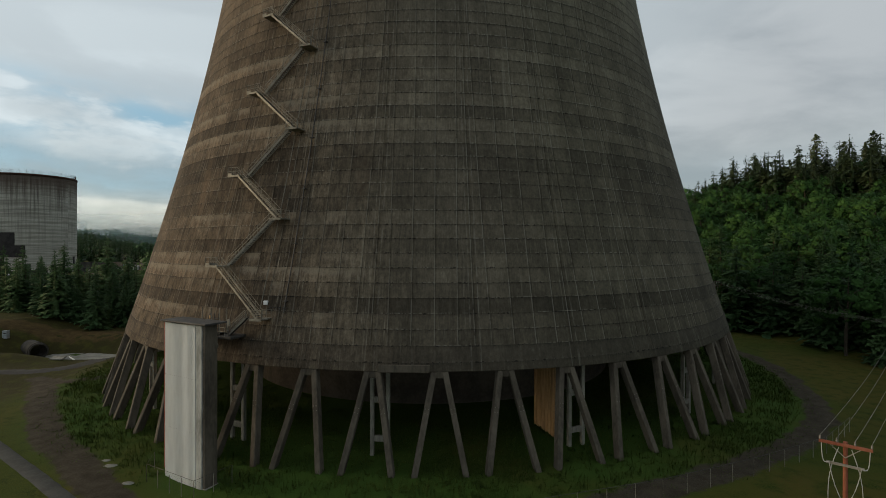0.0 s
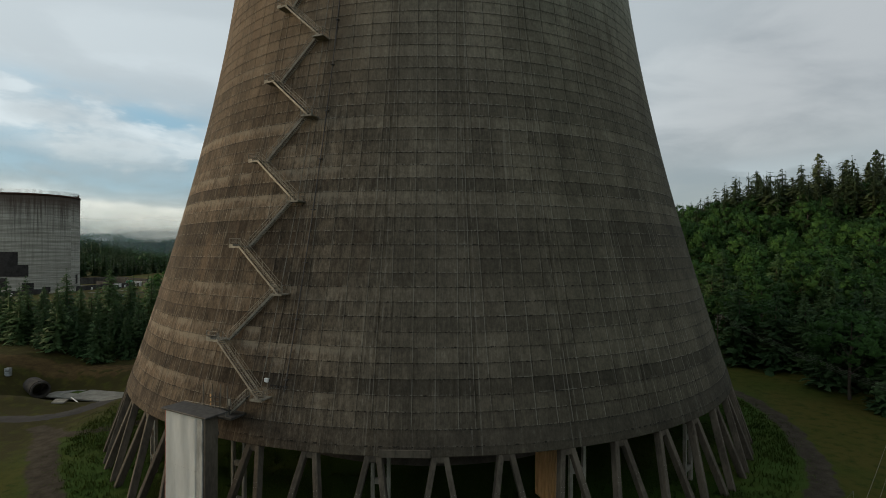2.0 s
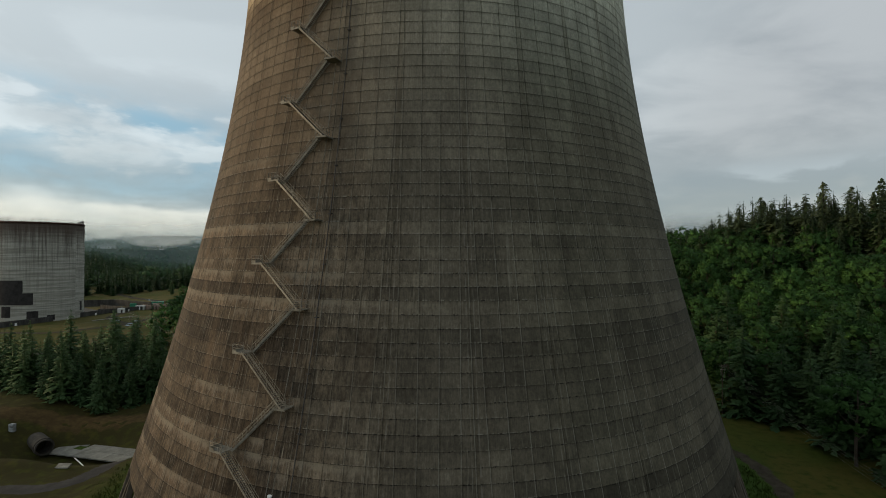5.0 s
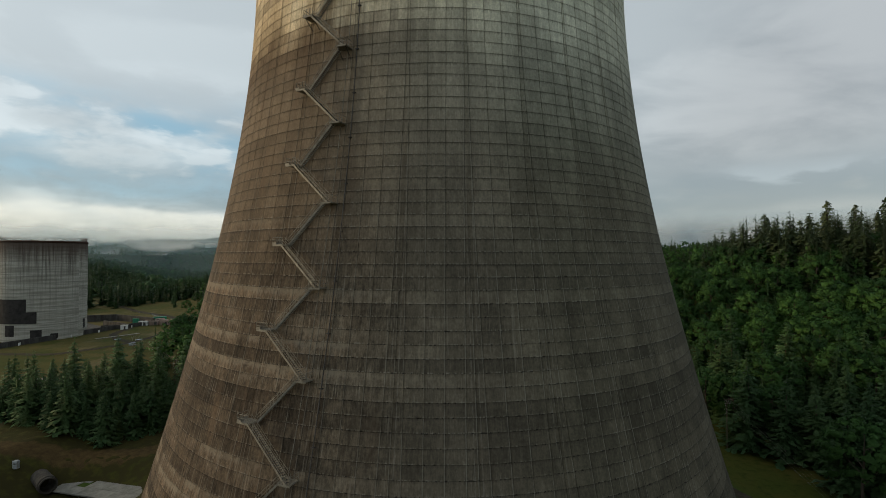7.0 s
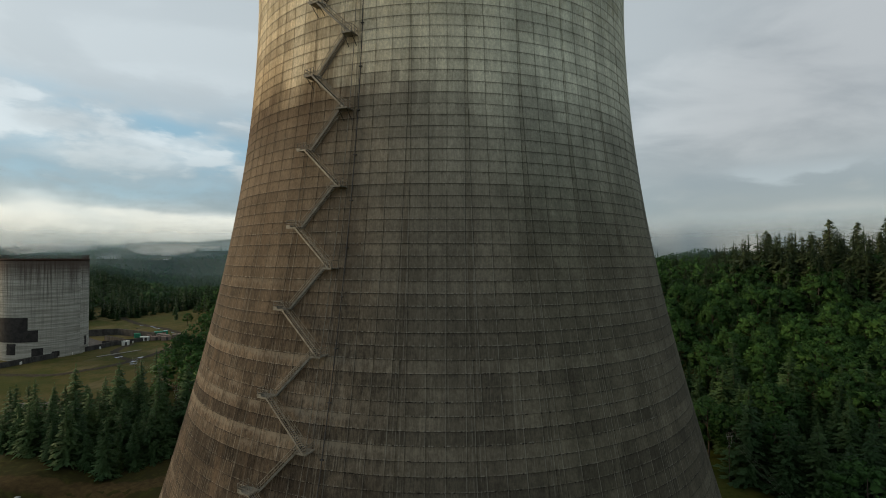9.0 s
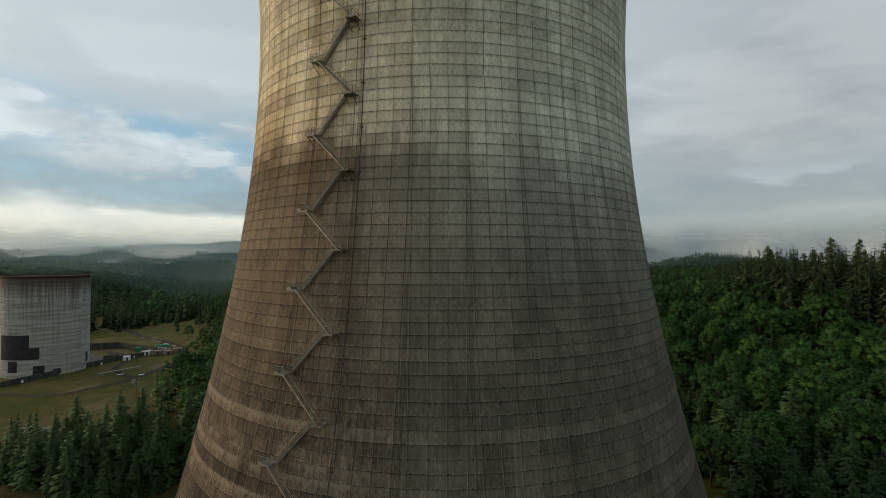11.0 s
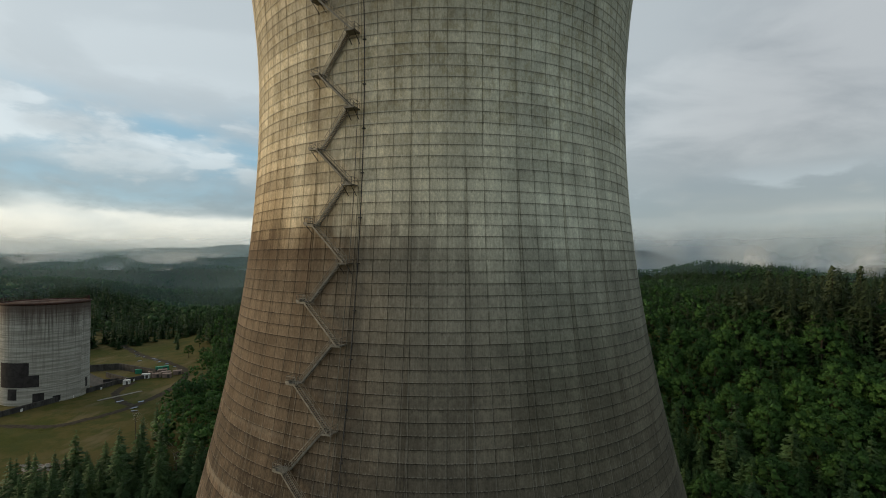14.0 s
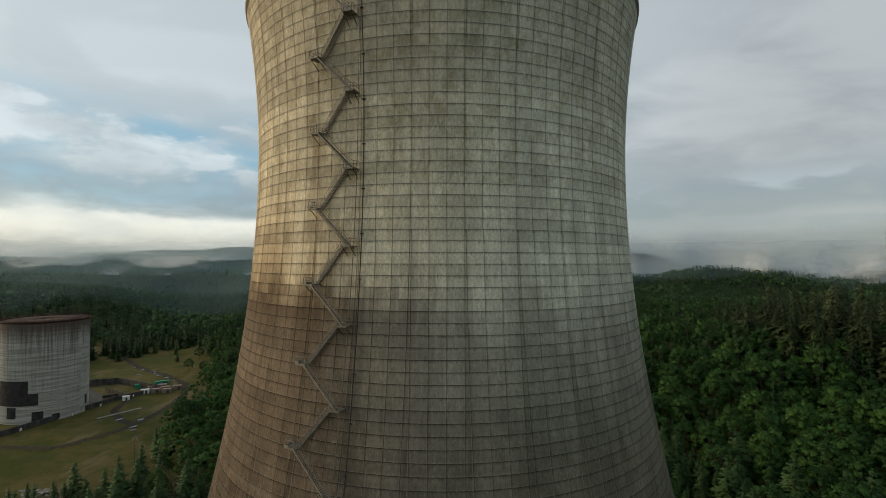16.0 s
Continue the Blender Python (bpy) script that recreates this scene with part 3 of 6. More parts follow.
def columns_and_base():
    for k in range(50):
        a = 2.2 + 7.2 * k
        node = boxes("column_head", [(polar(60.45, a, LINTEL - 0.35), (2.0, 1.0, 0.9), Matrix.Rotation(radians(a), 3, "Z"))], CONCRETE, 0.06)
        part("column_head", node, tower)
        for s in (-1, 1):
            top, foot = polar(60.5, a + 0.62 * s, LINTEL - 0.2), polar(64.1, a + 2.65 * s, -0.9)
            leg = part("column", beam("column", top, foot, 0.66, 0.95, CONCRETE, 0.06, polar(1, a)), tower)
            if abs((a + 180) % 360 - 180) < 75:
                side = (foot - top).cross(polar(1, a)).normalized()
                out = (foot - top).cross(side).normalized()
                out = out if out.dot(polar(1, a)) > 0 else -out
                p = top.lerp(foot, 0.36) + out * 0.475
                for i, j in ((-1, -1), (-1, 1), (1, -1), (1, 1)):
                    part("bolt", boxes("bolt", [(p + side * i * 0.17 + (foot - top).normalized() * j * 0.26, (0.09, 0.09, 0.07), None)], GALV, 0.02), leg)
    for k in range(50):
        for s in (-1, 1):
            a = 2.2 + 7.2 * k + 2.65 * s
            part("footing", boxes("footing", [(polar(64.1, a, -0.55), (1.1, 1.3, 0.7), Matrix.Rotation(radians(a), 3, "Z"))], CONCRETE, 0.05), tower)
    part("lintel_patch", boxes("lintel_patch", [(polar(61.05, -1.6, LINTEL + 0.36), (5.9, 0.25, 0.86), Matrix.Rotation(radians(-1.6), 3, "Z"))], CONCRETE, 0.03), tower, "pale patch of newer concrete under the shell's edge")


columns_and_base()


def ring_wall(name, r0, r1, z0, z1, mat, n=120):
    a = np.linspace(0, 2 * np.pi, n, endpoint=False)
    V, F = [], []
    for r, z in ((r1, z0), (r1, z1), (r0, z1), (r0, z0)):
        V += [(r * math.sin(t), -r * math.cos(t), z) for t in a]
    for c in range(4):
        for j in range(n):
            F.append((c * n + j, c * n + (j + 1) % n, ((c + 1) % 4) * n + (j + 1) % n, ((c + 1) % 4) * n + j))
    return mesh_of(name, V, F, mat, True)


inner = thing("inner_basin_wall", "blackened concrete wall of the cooling basin inside", "wall", kind="structure")
part("wall", ring_wall("wall", 38.5, 39.2, -0.6, 11.6, BLACK_CONCRETE), inner)
part("soffit", ring_wall("soffit", 39.0, 60.4, 11.7, 12.1, BLACK_CONCRETE), inner)

# H-shaped frames between the legs and the basin wall
for _a in (-45.5, -23.6, -4.6, 19.2, 41.0, 63.0, 85.0, -67.0, -89.0):
    f = thing("support_frame", "grey precast concrete frame with two posts and crossbars", "frame", "support frames", at=polar(58.6, _a, 0))
    f.rotation_euler = (0, 0, radians(_a))
    for _x in (-0.95, 0.95):
        part("post", boxes("post", [((_x, 0, 5.6), (0.45, 0.5, 12.2), None)], PALE_CONCRETE, 0.04), f)
    for _z in (2.0, 6.6):
        part("crossbar", boxes("crossbar", [((0, 0, _z), (1.45, 0.4, 0.7), None)], PALE_CONCRETE, 0.04), f)

for _a, _r0 in ((18.0, 50.5), (-39.5, 52.0)):
    w = thing("board_partition", "weathered tan board partition standing under the tower", "partition", "board partitions")
    for j in range(8):
        r = _r0 + 0.75 * j
        part("board", boxes("board", [(polar(r, _a, 5.5), (0.12, 0.56, 11.4), Matrix.Rotation(radians(_a), 3, "Z"))], TAN_BOARD, 0.01), w)
    part("frame", boxes("frame", [(polar(_r0 + 2.6, _a + 0.18, z), (0.14, 6.2, 0.2), Matrix.Rotation(radians(_a), 3, "Z")) for z in (2.5, 6.0, 9.5)], DARK_STEEL), w)


# ---- the zigzag stair ----
stair = thing("zigzag_staircase", "long galvanised steel zigzag staircase bolted to the tower", "staircase")
STAIR_L, STAIR_R = -28.3, -19.0


def stair_pt(deg, z, out):
    return polar(float(radius_at(z)) + out, deg, z)


def railing(name, a, b, posts, parent, h=1.05):
    """Top rail, mid rail and posts from a to b, each a part of its own."""
    a, b, up = Vector(a), Vector(b), Vector((0, 0, 1))
    part(name, tube(name, [a + up * h, b + up * h], 0.034, GALV, 5), parent)
    part("mid_rail", tube("mid_rail", [a + up * h * 0.52, b + up * h * 0.52], 0.028, GALV, 5), parent)
    for i in range(posts):
        p = a.lerp(b, i / max(1, posts - 1))
        part("post", tube("post", [p, p + up * h], 0.030, GALV, 5), parent)


def flight(a, b, parent):
    """One straight flight from a to b, the lower to the higher end."""
    a, b = Vector(a), Vector(b)
    run = Vector((b.x - a.x, b.y - a.y, 0))
    side = run.normalized().cross(Vector((0, 0, 1)))
    w = 0.42
    f = part("flight", beam("flight", a + side * w, b + side * w, 0.28, 0.07, GALV, 0.0, side), parent)
    part("stringer", beam("stringer", a - side * w, b - side * w, 0.28, 0.07, GALV, 0.0, side), f)
    n = 27
    rot = Matrix((run.normalized(), side, Vector((0, 0, 1)))).transposed()
    part("treads", boxes("treads", [(a.lerp(b, (k + 0.5) / n), (0.22, 0.80, 0.05), rot) for k in range(n)], DARK_STEEL), f)
    for s in (-1, 1):
        railing("handrail", a + side * w * s, b + side * w * s, 7, f)
    return f


def landing(deg, z, left, parent):
    p0 = stair_pt(deg, z, 0.0)
    rot = Matrix.Rotation(radians(deg), 3, "Z")
    tang, rad = rot @ Vector((1, 0, 0)), rot @ Vector((0, -1, 0))
    end = -1 if left else 1
    wide = min(1.0, max(0.0, (float(radius_at(z)) - 41) / 19))     # the decks shorten as the shell narrows
    L = 1.9 + 0.6 * wide if left else 1.8
    off = 0.65 + 0.30 * wide if left else 0.3
    c = p0 + rad * 1.08 + tang * off
    f = part("landing", boxes("landing", [(c + Vector((0, 0, -0.08)), (L, 1.9, 0.14), rot), (c + rad * 0.94 + Vector((0, 0, -0.12)), (L, 0.08, 0.26), rot)], GALV, 0.01), parent)
    o = c + rad * 0.92
    railing("guard_rail", o - tang * L / 2 * 0.98, o + tang * L / 2 * 0.98, 4, f)
    e = c + tang * end * L / 2 * 0.98
    railing("guard_rail", e - rad * 0.88, e + rad * 0.88, 3, f)
    if left:
        part("kick_plate", boxes("kick_plate", [(e + Vector((0, 0, 0.15)), (0.05, 1.8, 0.32), rot), (o + tang * end * 0.75 + Vector((0, 0, 0.15)), (0.8, 0.05, 0.32), rot)], GALV), f)
    for t in ((-0.7, 0.7) if z > 85 else ()):
        q = c + tang * t
        low = stair_pt(deg + math.degrees((off + t) / float(radius_at(z))), z - 1.7, -0.05)
        part("bracket", tube("bracket", [q + rad * 0.8 + Vector((0, 0, -0.2)), low], 0.06, DARK_STEEL, 5), f)
    return c


STOPS = [(STAIR_R, 16.0)]
for k in range(21):
    STOPS.append((STAIR_L if k % 2 == 0 else STAIR_R, 22.2 + 6.085 * k))
for deg, z in STOPS:
    landing(deg, z, deg == STAIR_L, stair)
for (d0, z0), (d1, z1) in zip(STOPS, STOPS[1:]):
    # flights that rise to the left run outside, those to the right run near the wall
    wide = min(1.0, max(0.0, (float(radius_at(z1)) - 41) / 19))
    lane, e0, e1 = (1.55, 0.55, 0.95 + 0.8 * wide) if d1 < d0 else (0.60, 1.3 + 1.6 * wide, -0.75 - 0.2 * wide)
    a = stair_pt(d0 + math.degrees(e0 / float(radius_at(z0))), z0, lane)
    b = stair_pt(d1 + math.degrees(e1 / float(radius_at(z1))), z1, lane)
    flight(a, b, stair)
# short lower flight down to the gallery
flight(stair_pt(-22.3, 13.9, 1.5), stair_pt(-20.3, 16.0, 1.5), stair)
GALLERY = boxes("gallery", [(polar(61.3, a, 13.75), (3.4, 2.4, 0.3), Matrix.Rotation(radians(a), 3, "Z")) for a in (-27.4, -24.6, -22.6)], DARK_STEEL, 0.01)
gallery = part("gallery", GALLERY, stair, "dark steel gallery deck")
railing("guard_rail", polar(62.4, -28.6, 13.9), polar(62.4, -22.0, 13.9), 9, gallery)
for _a in (-27.6, -26.0, -24.6, -23.5):
    part("gallery_post", tube("gallery_post", [polar(60.6, _a, 13.9), polar(60.6, _a, 17.0)], 0.06, GALV), gallery)

# a small rack of gauges and a white panel on the gallery
rack = thing("gauge_rack", "small dark rack with tan plates on the gallery", "rack", at=polar(61.9, -24.6, 13.9))
rack.rotation_euler = (0, 0, radians(-24.6))
for x in (-0.1, 0.6, 1.3):
    part("upright", boxes("upright", [((x, 0, 1.3), (0.06, 0.06, 2.6), None)], DARK_STEEL), rack)
for z in (0.9, 1.45, 2.0):
    part("rail", boxes("rail", [((0.6, 0.03, z), (1.5, 0.05, 0.10), None)], DARK_STEEL), rack)
    part("plate", boxes("plate", [((-0.1, -0.06, z + 0.12), (0.22, 0.05, 0.36), None)], TAN_BOARD), rack, "tan plate")
white_panel = thing("electric_box", "small pale grey electric box standing on the gallery", "box", at=polar(61.9, -21.9, 14.0))
white_panel.rotation_euler = (0, 0, radians(-21.9))
part("board", boxes("board", [((0, 0, 1.5), (0.42, 0.12, 0.8), None)], PALE_CONCRETE, 0.02), white_panel)
part("foot", boxes("foot", [((0, 0.03, 0.7), (0.08, 0.06, 1.5), None)], DARK_STEEL), white_panel)

riser = thing("riser_pipe", "dark iron riser pipe up the shell", "pipe")
part("pipe", tube("pipe", [polar(float(radius_at(z)) + 0.22, -16.3, z) for z in np.linspace(16.6, 149.5, 60)], 0.08, DARK_STEEL, 6), riser)
for z in np.arange(18, 149, 7.1):
    part("clamp", boxes("clamp", [(polar(float(radius_at(z)) + 0.2, -16.3, z), (0.5, 0.4, 0.12), Matrix.Rotation(radians(-16.3), 3, "Z"))], DARK_STEEL), riser)
conduit = thing("conduit_line", "thin pale conduit running up beside the stair", "conduit")
part("pipe", tube("pipe", [polar(float(radius_at(z)) + 0.3, -19.6 + 2.1 * (z - 17) / 115, z) for z in np.linspace(17, 132, 45)], 0.055, GALV, 5), conduit)
lamp_box = thing("wall_box", "small white junction box on the shell", "box", at=polar(float(radius_at(17.7)), -19.1, 17.7))
part("case", boxes("case", [((0, 0, 0), (0.55, 0.5, 0.5), Matrix.Rotation(radians(-19.1), 3, "Z"))], simple("white_plastic", (0.75, 0.75, 0.72), (0.85, 0.85, 0.82), 2), 0.03), lamp_box)
hooks = thing("wall_hooks", "row of small dark iron hooks on the shell", "hooks")
for k in range(6):
    _a = -18.3 + 0.45 * k
    part("hook", tube("hook", [polar(float(radius_at(17.2)) - 0.1, _a, 17.2), polar(float(radius_at(17.2)) + 0.35, _a, 17.2), polar(float(radius_at(17.2)) + 0.35, _a, 16.9)], 0.05, DARK_STEEL, 5), hooks)


# ---- the lift shaft beside the tower ----
shaft = thing("lift_shaft", "concrete lift shaft with one white ribbed metal face", "lift shaft", at=(-24.52, -64.56, 0))
shaft.rotation_euler = (0, 0, radians(-28.3))
SW, SD, SH = 6.55, 1.45, 16.5
part("wall", boxes("wall", [((0, SD / 2, SH / 2 - 0.4), (SW - 0.16, SD, SH + 0.8), None)], CONCRETE, 0.05), shaft, "dark grey concrete walls")
part("pilaster", boxes("pilaster", [((2.36, 0.3, SH / 2 - 0.5), (0.95, 0.9, SH + 1.0), None)], WORN_WHITE, 0.05), shaft, "pale worn concrete pilaster")
part("pilaster", boxes("pilaster", [((3.02, 0.40, SH / 2 - 0.5), (0.34, 0.9, SH + 1.0), None)], CONCRETE, 0.05), shaft)


def ribbed_sheet(w, z0, z1, n, depth):
    V, F = [], []
    for k in range(n):
        x0 = -w / 2 + w * k / n
        s = w / n
        for x, y in ((x0, 0), (x0 + s * 0.18, -depth), (x0 + s * 0.62, -depth), (x0 + s * 0.80, 0)):
            V += [(x, y, z0), (x, y, z1)]
    V += [(w / 2, 0, z0), (w / 2, 0, z1)]
    for k in range(len(V) // 2 - 1):
        F.append((2 * k, 2 * k + 2, 2 * k + 3, 2 * k + 1))
    return V, F


for k in range(3):
    z0, z1 = -0.45 + 5.63 * k, -0.45 + 5.63 * (k + 1) - 0.03
    part("cladding", mesh_of("cladding", *ribbed_sheet(5.1, z0, z1, 28, 0.13), WHITE_METAL), shaft, "white ribbed metal sheet", Matrix.Translation((-0.75, -0.03, 0)))
part("corner_trim", boxes("corner_trim", [((-3.36, -0.05, SH / 2 + 0.3), (0.10, 0.24, SH - 0.6), None)], simple("red_primer", (0.25, 0.07, 0.05), (0.38, 0.16, 0.12), 2), 0.01), shaft, "rust-red corner strip")
part("roof", boxes("roof", [((-0.1, 0.95, SH + 0.10), (7.5, 2.7, 0.18), None)], DARK_STEEL, 0.04), shaft, "flat dark roof slab")
part("plinth", boxes("plinth", [((0, 0.75, -0.55), (6.75, 1.7, 0.5), None)], PALE_CONCRETE, 0.06), shaft)
bridge = thing("access_bridge", "dark steel bridge from the shaft to the stair", "bridge")
_p, _q = Vector((-22.6, -63.2, 13.75)), polar(61.6, -25.6, 13.75)
part("deck", beam("deck", _p, _q + Vector((0, 0, 0.0)), 1.7, 0.3, DARK_STEEL, 0.0, (0, 0, 1)), bridge)
railing("guard_rail", _p + Vector((0.8, 0, 0.15)), _q + Vector((0.8, 0, 0.15)), 4, bridge)
railing("guard_rail", _p + Vector((-0.8, 0, 0.15)), _q + Vector((-0.8, 0, 0.15)), 4, bridge)


def chain_fence(name, pts, h, gap, label):
    f = thing(name, label, "fence", at=(pts[0][0], pts[0][1], 0))
    base = Vector((pts[0][0], pts[0][1], 0))
    for (x0, y0), (x1, y1) in zip(pts, pts[1:]):
        n = max(1, round(math.hypot(x1 - x0, y1 - y0) / gap))
        for k in range(n + 1):
            x, y = x0 + (x1 - x0) * k / n, y0 + (y1 - y0) * k / n
            z = float(land(x, y))
            part("post", tube("post", [Vector((x, y, z - 0.2)) - base, Vector((x, y, z + h)) - base], 0.03, GALV, 6), f)
        a, b = Vector((x0, y0, float(land(x0, y0)))) - base, Vector((x1, y1, float(land(x1, y1)))) - base
        V, F = [], []
        n2 = max(4, round((b - a).length / 0.35))
        for k in range(n2 + 1):
            for s in (-1, 1):
                p = a.lerp(b, k / n2)
                q = a.lerp(b, min(1, max(0, (k + s * h / 0.35) / n2)))
                hh = h * min(1.0, abs((q - p).length) / h)
                d = (b - a).normalized() * 0.004
                i = len(V)
                V += [p - d, p + d, q + d + Vector((0, 0, hh)), q - d + Vector((0, 0, hh))]
                F.append((i, i + 1, i + 2, i + 3))
        part("mesh", mesh_of("mesh", V, F, DARK_STEEL), f, "thin wire mesh")
        part("top_rail", tube("top_rail", [a + Vector((0, 0, h)), b + Vector((0, 0, h))], 0.02, DARK_STEEL, 5), f)
    return f


chain_fence("wire_fence", [(-29.3, -62.0), (-28.6, -64.6), (-21.6, -68.6), (-19.4, -65.0)], 1.9, 1.8, "low wire mesh fence round the shaft's foot")
chain_fence("boundary_fence", [(6.0, -74.0), (24.2, -68.6), (36.1, -63.8), (48.6, -57.8), (57.0, -51.0)], 2.0, 3.0, "long chain-link fence on the grass beside the track")


# ---- tracks, slab and yard ----
def smooth_line(pts, per=8):
    pts = [Vector((p[0], p[1], 0)) for p in pts]
    out = []
    for i in range(len(pts) - 1):
        p0, p1, p2, p3 = pts[max(i - 1, 0)], pts[i], pts[i + 1], pts[min(i + 2, len(pts) - 1)]
        for k in range(per):
            t = k / per
            out.append(0.5 * (2 * p1 + (p2 - p0) * t + (2 * p0 - 5 * p1 + 4 * p2 - p3) * t * t + (3 * p1 - p0 - 3 * p2 + p3) * t ** 3))
    return out + [pts[-1]]


def ribbon(name, pts, width, mat, label, lift=0.06, rough=0.35, thick=0.3):
    rr = random.Random(name)
    line = smooth_line(pts)
    V, F, M = [], [], []
    for i, p in enumerate(line):
        d = (line[min(i + 1, len(line) - 1)] - line[max(i - 1, 0)]).normalized()
        n = Vector((-d.y, d.x, 0))
        wl, wr = width / 2 + rr.uniform(-rough, rough), width / 2 + rr.uniform(-rough, rough)
        for k in range(5):
            q = p + n * (wl + (-wr - wl) * k / 4)
            V.append((q.x, q.y, float(land(q.x, q.y)) + lift - (lift + 0.06 if k in (0, 4) else 0)))
        first, last = V[-5], V[-1]
        V += [first, (first[0], first[1], first[2] - thick), last, (last[0], last[1], last[2] - thick)]
        M += [-0.6, 0.6, 1.0, 0.6, -0.6, -0.6, -0.6, -0.6, -0.6]
    for i in range(len(line) - 1):
        b, c = i * 9, (i + 1) * 9
        F += [(b + k + 1, b + k, c + k, c + k + 1) for k in range(4)]
        F += [(b + 5, b + 6, c + 6, c + 5), (b + 8, b + 7, c + 7, c + 8)]
    me = mesh_of(name, V, F, mat, True)
    me.attributes.new("inner", "FLOAT", "POINT").data.foreach_set("value", M)
    return tagged(new(name, me), label, "road", kind="structure")


def worn_ground(name, a, b):
    """Bare soil that gives way to weeds in patches, most at its edges."""
    m = Mat(name, 0.95)
    n, f, g = m.noise(0.6, 6), m.noise(4.0, 5), m.noise(0.35, 6, rough=0.7)
    v = m.math("ADD", m.math("MULTIPLY", n, 0.65), m.math("MULTIPLY", f, 0.35))
    c = m.mix(m.ramp(v, 0.35, 0.65), a, b)
    k = m.math("ADD", m.attr("inner"), m.math("MULTIPLY", m.math("SUBTRACT", m.math("ADD", m.math("MULTIPLY", g, 0.7), m.math("MULTIPLY", f, 0.3)), 0.5), 2.4))
    c = m.mix(m.ramp(k, 0.62, 0.12), c, grass_color(m)[0])
    m.color(c).bump(f, 0.10)
    return m.m


DIRT = worn_ground("dirt_track", (0.034, 0.028, 0.020), (0.062, 0.052, 0.037))
DARK_PIPE = simple("dark_pipe_concrete", (0.035, 0.032, 0.028), (0.070, 0.064, 0.055), 0.8, 0.9)
PATH = simple("worn_path_asphalt", (0.040, 0.041, 0.038), (0.062, 0.062, 0.057), 0.6, 0.9, bump=0.02)
ASPHALT = simple("old_asphalt", (0.026, 0.025, 0.024), (0.046, 0.044, 0.041), 0.5, 0.9, bump=0.02)
SLAB = simple("slab_concrete", (0.14, 0.138, 0.118), (0.23, 0.225, 0.195), 0.35, 0.85, bump=0.02)
EARTH = worn_ground("brown_earth", (0.046, 0.030, 0.014), (0.080, 0.056, 0.022))
WATER = Mat("puddle_water", 0.06)
WATER.color((0.05, 0.055, 0.06))
WATER = WATER.m

ribbon("dirt_track", [(-20, -74), (-30.2, -68.4), (-37.2, -62), (-47, -54), (-57.2, -43.2), (-66.7, -31.5), (-73, -22)], 6.6, DIRT, "dark dirt track curving past the tower")
ribbon("asphalt_road", [(-130, -12), (-104, -16.5), (-92, -15.0), (-83, -14.6), (-78, -12.0), (-76, -7.5), (-75.4, -2), (-77, 4)], 5.0, ASPHALT, "old dark asphalt road with weedy edges", 0.09)
ribbon("gravel_spur", [(-78, -19.5), (-71, -24.5), (-66, -26.0), (-62, -24.0), (-57, -20)], 5.2, DIRT, "short gravel spur towards the tower legs", 0.075)
ribbon("concrete_path", [(-76, -39.5), (-62, -49.2), (-50.2, -57.5), (-42.6, -62.7), (-35, -68.0), (-18, -79.8)], 1.95, PATH, "narrow worn asphalt path", 0.10, 0.05)
ribbon("grass_track", [(60, 22), (69, 10), (72.4, -2.0), (70.6, -15.6), (63.8, -34), (57, -45.6), (48, -54), (38, -60.2), (27.5, -65.2), (15, -70.5), (-3, -76)], 6.0, DIRT, "brown two-wheel track through the grass", 0.05, 0.6)

ribbon("earth_bank", [(-142, 19), (-124, 18), (-110, 20.5), (-99, 23), (-88, 26), (-76, 35)], 12.0, EARTH, "bare red-brown earth bank below the conifers", 0.10, 1.2)
slab = thing("concrete_slab", "large cracked pale concrete slab with a broken hole", "slab", at=(-87.5, 10.8, -4.05))
slab.rotation_euler = (0, 0, radians(-13))
for i in range(6):
    for j in range(2):
        x, y = -11.3 + 4.5 * i, -1.9 + 3.8 * j
        if (i, j) in ((1, 1),):
            part("broken_bay", boxes("broken_bay", [((x - 1.2, y + 1.1, 0.10), (2.0, 1.4, 0.34), None), ((x + 1.4, y, 0.08), (1.5, 3.7, 0.34), None)], SLAB, 0.03), slab)
            continue
        tilt = Matrix.Rotation(radians(random.uniform(-0.5, 0.5)), 3, "X")
        part("bay", boxes("bay", [((x, y, 0.10 + random.uniform(-0.03, 0.03)), (4.4, 3.7, 0.34), tilt)], SLAB, 0.03), slab)
part("pit", boxes("pit", [((0.0, 0.0, 0.0), (26.5, 7.2, 0.2), None)], EARTH, 0.02), slab)


def culvert():
    t = thing("concrete_pipe", "large grey concrete pipe lying on the earth", "pipe", at=(-103.6, 11.4, -2.0))
    n, L, V, F = 28, 8.0, [], []
    for r, x in ((2.05, -L / 2), (2.05, L / 2), (1.72, L / 2), (1.72, -L / 2)):
        V += [(x, r * math.cos(k * math.tau / n), r * math.sin(k * math.tau / n)) for k in range(n)]
    for c in range(4):
        F += [(c * n + k, c * n + (k + 1) % n, ((c + 1) % 4) * n + (k + 1) % n, ((c + 1) % 4) * n + k) for k in range(n)]
    t.rotation_euler = (0, 0, radians(-38))
    part("barrel", mesh_of("barrel", V, F, DARK_PIPE, False), t)
    part("collar", mesh_of("collar", [(x * 0.12 + 2.7, y * 1.08, z * 1.08) for x, y, z in V], F, DARK_PIPE, False), t)
    return t


